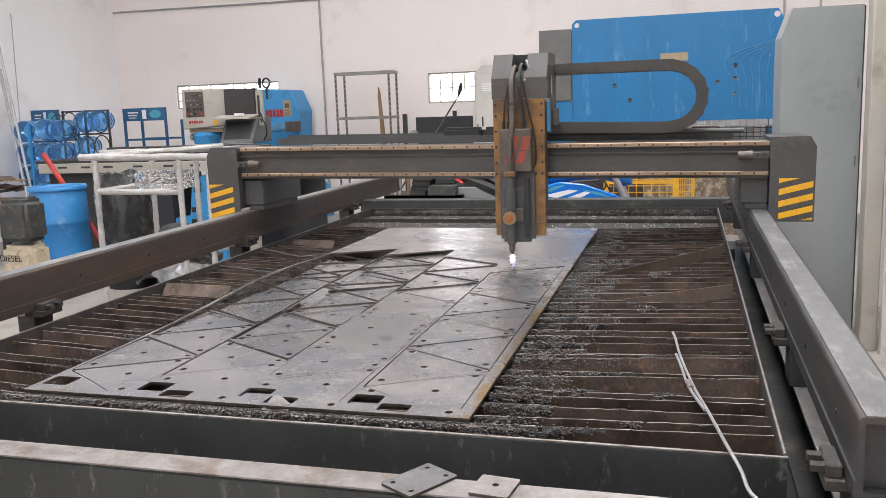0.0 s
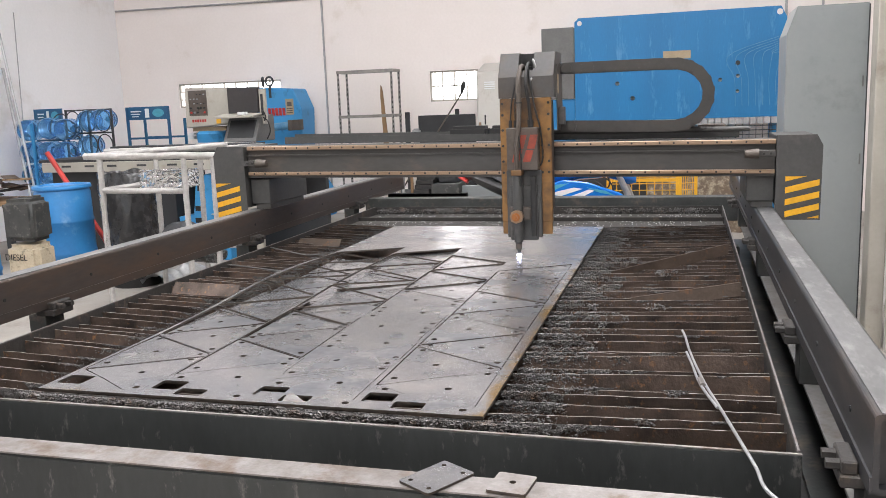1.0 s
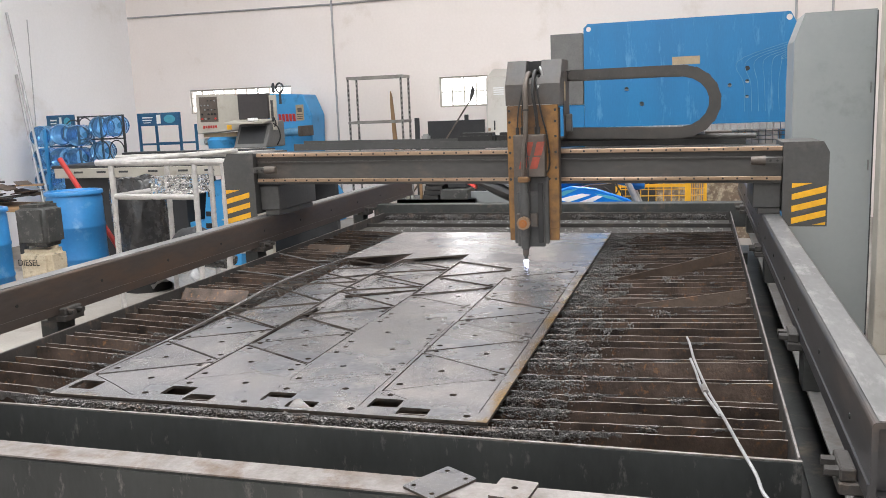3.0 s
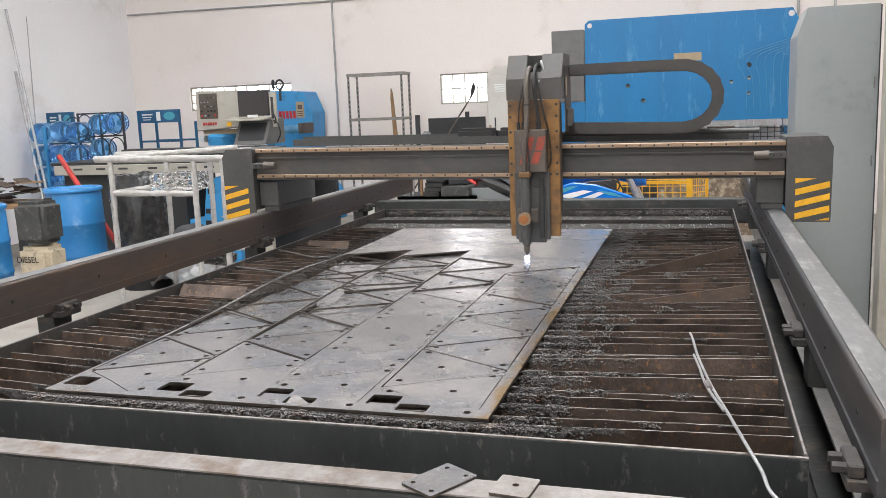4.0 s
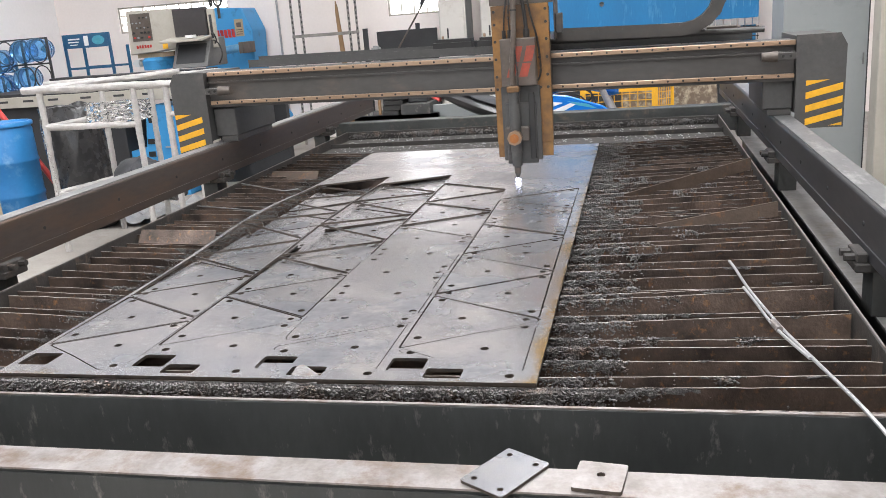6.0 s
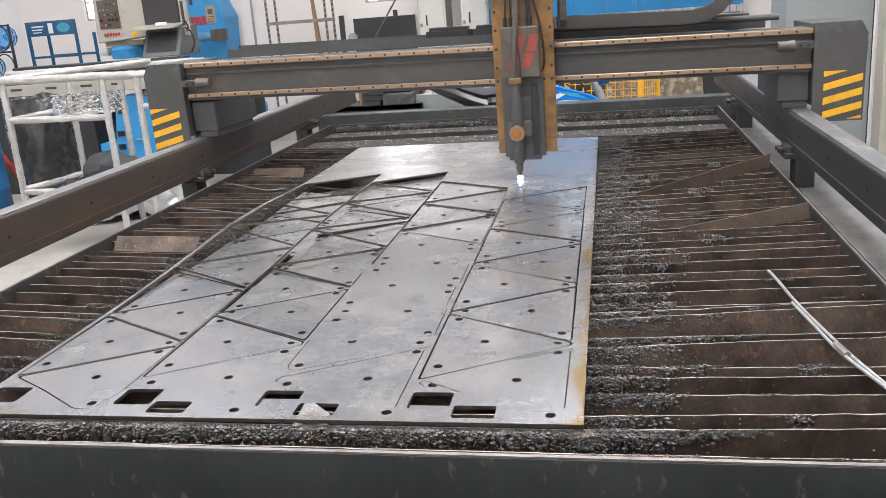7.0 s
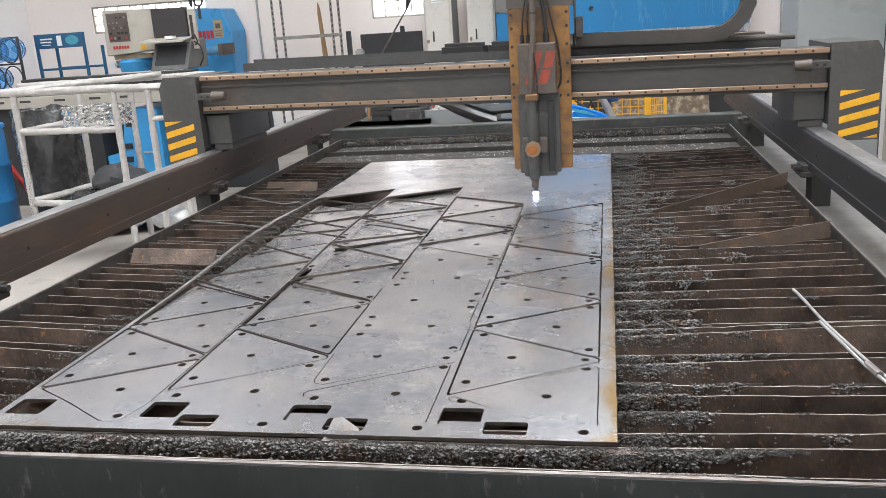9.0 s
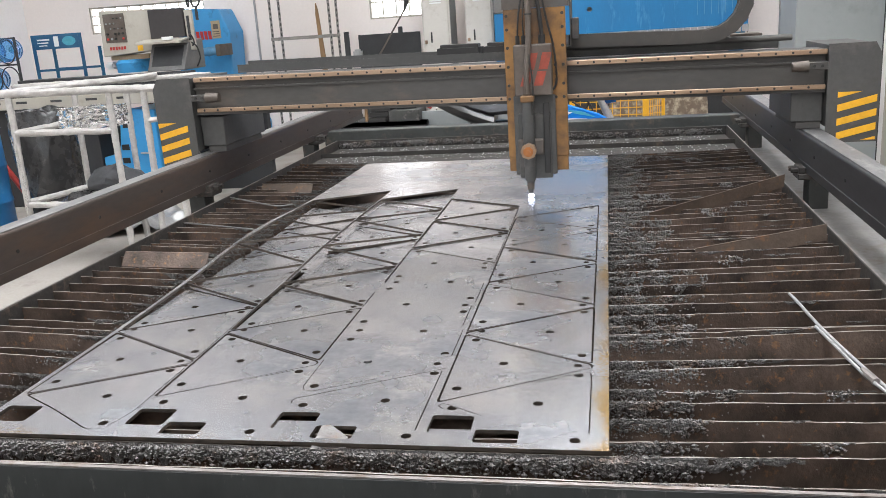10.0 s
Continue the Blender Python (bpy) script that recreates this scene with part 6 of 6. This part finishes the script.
lump_spots = []
for line in slat_lines:
    n = 72
    lean = rs.uniform(-0.012, 0.012)
    low = (rs.uniform(0.003, 0.014) if rs.random() < 0.25 else 0.0) + 0.0002
    bm = bmesh.new()
    rows = []
    wave, worn = rs.uniform(0, 6.3), rs.uniform(2.0, 9.0)
    for i in range(n + 1):
        u = i / n
        x = TX0 + 0.004 + (TX1 - TX0 - 0.008) * u
        yy = slat_y(line, x) + 0.0010 * math.sin(7 * u + wave)
        z = slat_z(x) - low - max(0.0, rs.gauss(0.0, 0.0008)) - max(0.0, 0.0025 * noise.noise(Vector((x * worn, line[1] * 40, 0.3))))
        if PX0 + 0.01 < x < -1.105 and 2.74 < yy < 3.96:
            z -= 0.062 + 0.008 * math.sin(9 * x + 5 * yy)
        rows.append((bm.verts.new((x, yy - 0.0017, z)), bm.verts.new((x, yy + 0.0017, z)), bm.verts.new((x, yy + 0.0022 + lean, 0.655)), bm.verts.new((x, yy - 0.0022 + lean, 0.655))))
        if rs.random() < (0.75 if PX1 - 0.03 < x < PX1 + 0.30 or (x < PX0 + 0.02 and x > PX0 - 0.14) else 0.28):
            lump_spots.append((x + rs.uniform(-0.02, 0.02), yy, z))
    for a, b in zip(rows, rows[1:]):
        f = bm.faces.new((a[0], b[0], b[1], a[1]))
        f.material_index = 1
        bm.faces.new((a[3], b[3], b[0], a[0])), bm.faces.new((a[1], b[1], b[2], a[2])), bm.faces.new((a[2], b[2], b[3], a[3]))
    bm.faces.new(rows[0]), bm.faces.new(rows[-1][::-1])
    bmesh.ops.recalc_face_normals(bm, faces=bm.faces[:])
    part("slat", bm, [M_SLAT, M_SLATEDGE], table)


def lumps(spots, name, mat, parent, lab, size=(0.0025, 0.007), hang=0.03):
    """Many small uneven lumps joined into one mesh."""
    vs, fs = [], []
    for x, y, z in spots:
        r = rs.uniform(*size)
        cx, cy, cz = x, y + rs.uniform(-0.002, 0.002), z - abs(rs.gauss(0, hang)) * 0.6
        sx, sy, sz = r * rs.uniform(0.7, 1.8), r * rs.uniform(0.6, 1.1), r * rs.uniform(0.7, 2.2)
        k = len(vs)
        vs += [(cx + sx, cy, cz), (cx - sx, cy, cz), (cx, cy + sy, cz), (cx, cy - sy, cz), (cx, cy, cz + sz * 0.6), (cx, cy, cz - sz)]
        fs += [tuple(k + q for q in t) for t in ((0, 2, 4), (2, 1, 4), (1, 3, 4), (3, 0, 4), (2, 0, 5), (1, 2, 5), (3, 1, 5), (0, 3, 5))]
    me = bpy.data.meshes.new(name)
    me.from_pydata(vs, [], fs)
    me.materials.append(mat)
    return tagged(part(name, me, None, parent), lab, kind="stuff")


near_row = []
for line, many in ((slat_lines[0], 700), (slat_lines[1], 3500)):
    for _ in range(many):
        x = rs.uniform(PX0 - 0.05, PX1 + 0.12)
        near_row.append((x, slat_y(line, x) - 0.004 + rs.uniform(-0.003, 0.002), 0.768))
edge_row, clumps = [], []
for line in slat_lines:
    strong = rs.uniform(0.3, 1.0)
    for _ in range(int(360 * strong)):
        x = PX1 + min(0.5, abs(rs.gauss(0.0, 0.075) * rs.uniform(0.3, 1.6)))
        edge_row.append((x, slat_y(line, x) - 0.004, slat_z(x)))
    for _ in range(int(150 * strong)):
        x = PX0 - abs(rs.gauss(0.0, 0.06))
        edge_row.append((x, slat_y(line, x) - 0.004, slat_z(x)))
    for _ in range(rs.choice((3, 5, 7, 9))):
        cx = PX1 + abs(rs.gauss(0.0, 0.09)) if rs.random() < 0.93 else rs.uniform(PX1, TX1 - 0.05)
        w = rs.uniform(0.008, 0.035)
        for _ in range(int(w * 2200)):
            x = min(TX1 - 0.02, cx + rs.gauss(0, w * 0.6))
            clumps.append((x, slat_y(line, x) - 0.003, slat_z(x)))
for _ in range(150):
    cx = rs.uniform(PX0 - 0.03, PX1 + 0.15)
    for _ in range(rs.randint(8, 50)):
        clumps.append((cx + rs.gauss(0, 0.012), slat_lines[1][1] - 0.008 + rs.uniform(-0.004, 0.002), 0.768))
for _ in range(60):
    cx = rs.uniform(TX0 + 0.04, TX1 - 0.04)
    for _ in range(rs.randint(10, 60)):
        clumps.append((cx + rs.gauss(0, 0.03), 5.495 + rs.uniform(-0.006, 0.003), 0.792 - abs(rs.gauss(0, 0.010))))
lumps(clumps, "dross_clump", M_DROSS, table, "clumps of grey cutting dross", (0.0012, 0.0042), 0.022)
lumps(lump_spots + near_row + edge_row, "dross", M_DROSS, table, "crusty grey cutting dross on the slat edges", (0.0008, 0.0024), 0.034)


def crust(rows, name, lab):
    """Uneven slag crusted on the upper face of the slats: (x0, x1, height, strength, place of y along x) for each patch."""
    vs, fs = [], []
    for x0, x1, deep, strong, at_y in rows:
        nx, nz = max(2, int((x1 - x0) / 0.004)), 9
        index = {}
        for i in range(nx + 1):
            x = x0 + (x1 - x0) * i / nx
            ends = min(1.0, 6 * i / nx, 1.6 * (nx - i) / nx)
            hang = deep * (0.45 + 0.9 * abs(noise.noise(Vector((x * 38, at_y(x) * 9, 1.7))))) * (0.35 + 0.65 * ends)
            for j in range(nz + 1):
                z = slat_z(x) + 0.001 - hang * j / nz
                q = Vector((x * (150 if strong > 0.95 else 260), at_y(x) * 31, z * (80 if strong > 0.95 else 190)))
                bulge = 0.0020 + strong * ends * (0.0075 * abs(noise.noise(q)) + 0.0065 * abs(noise.noise(q * 0.37))) * math.sin(math.pi * (0.15 + 0.85 * j / nz)) ** 0.6
                top = 0.0025 * noise.noise(Vector((x * 210, at_y(x), 4.1))) * strong if j == 0 else 0.0
                index[i, j] = len(vs)
                vs.append((x + 0.0015 * noise.noise(q * 1.3), at_y(x) - bulge, z + top))
        for i in range(nx):
            for j in range(nz):
                q = Vector((x0 * 7 + i * 0.23, at_y(x0) * 17, j * 0.31))
                if strong > 0.95 or noise.noise(q) > -0.12 - 0.25 * strong:
                    fs.append((index[i, j + 1], index[i + 1, j + 1], index[i + 1, j], index[i, j]))
    me = bpy.data.meshes.new(name)
    me.from_pydata(vs, [], fs)
    me.materials.append(M_CRUST)
    return tagged(part(name, me, None, table), lab, kind="stuff")


patches = []
for i, line in enumerate(slat_lines):
    def at_y(x, line=line):
        return slat_y(line, x) - 0.0018
    if i == 0:
        for x, w in ((-2.02, 0.18), (-1.55, 0.10), (-1.20, 0.07), (-0.98, 0.05), (-0.34, 0.12), (-0.14, 0.16)):
            patches.append((x, x + w, 0.020, 0.6, at_y))
    elif i == 1:
        patches.append((PX0 - 0.20, PX1 + 0.03, 0.058, 1.0, at_y)), patches.append((PX1 + 0.03, PX1 + 0.30, 0.040, 0.8, at_y))
    else:
        patches.append((PX1 - 0.03, PX1 + rs.uniform(0.04, 0.16), rs.uniform(0.010, 0.026), rs.uniform(0.5, 0.85), at_y))
        patches.append((PX0 - rs.uniform(0.05, 0.15), PX0 + 0.02, rs.uniform(0.010, 0.024), rs.uniform(0.4, 0.7), at_y))
        for _ in range(rs.choice((0, 0, 1, 1, 2))):
            x = rs.uniform(PX1 + 0.15, TX1 - 0.12)
            patches.append((x, x + rs.uniform(0.03, 0.10), rs.uniform(0.006, 0.016), rs.uniform(0.4, 0.6), at_y))
crust(patches, "slag_crust", "dark grey slag crusted on the slats beside the sheet")
grit = [(rs.uniform(TX0 + 0.05, TX1 - 0.05), rs.uniform(4.97, 5.47), 0.7535) for _ in range(800)]
lumps(grit, "metal_granules", M_WHITE, table, "bright metal granules on the end ledge", (0.0012, 0.0030), 0.0)
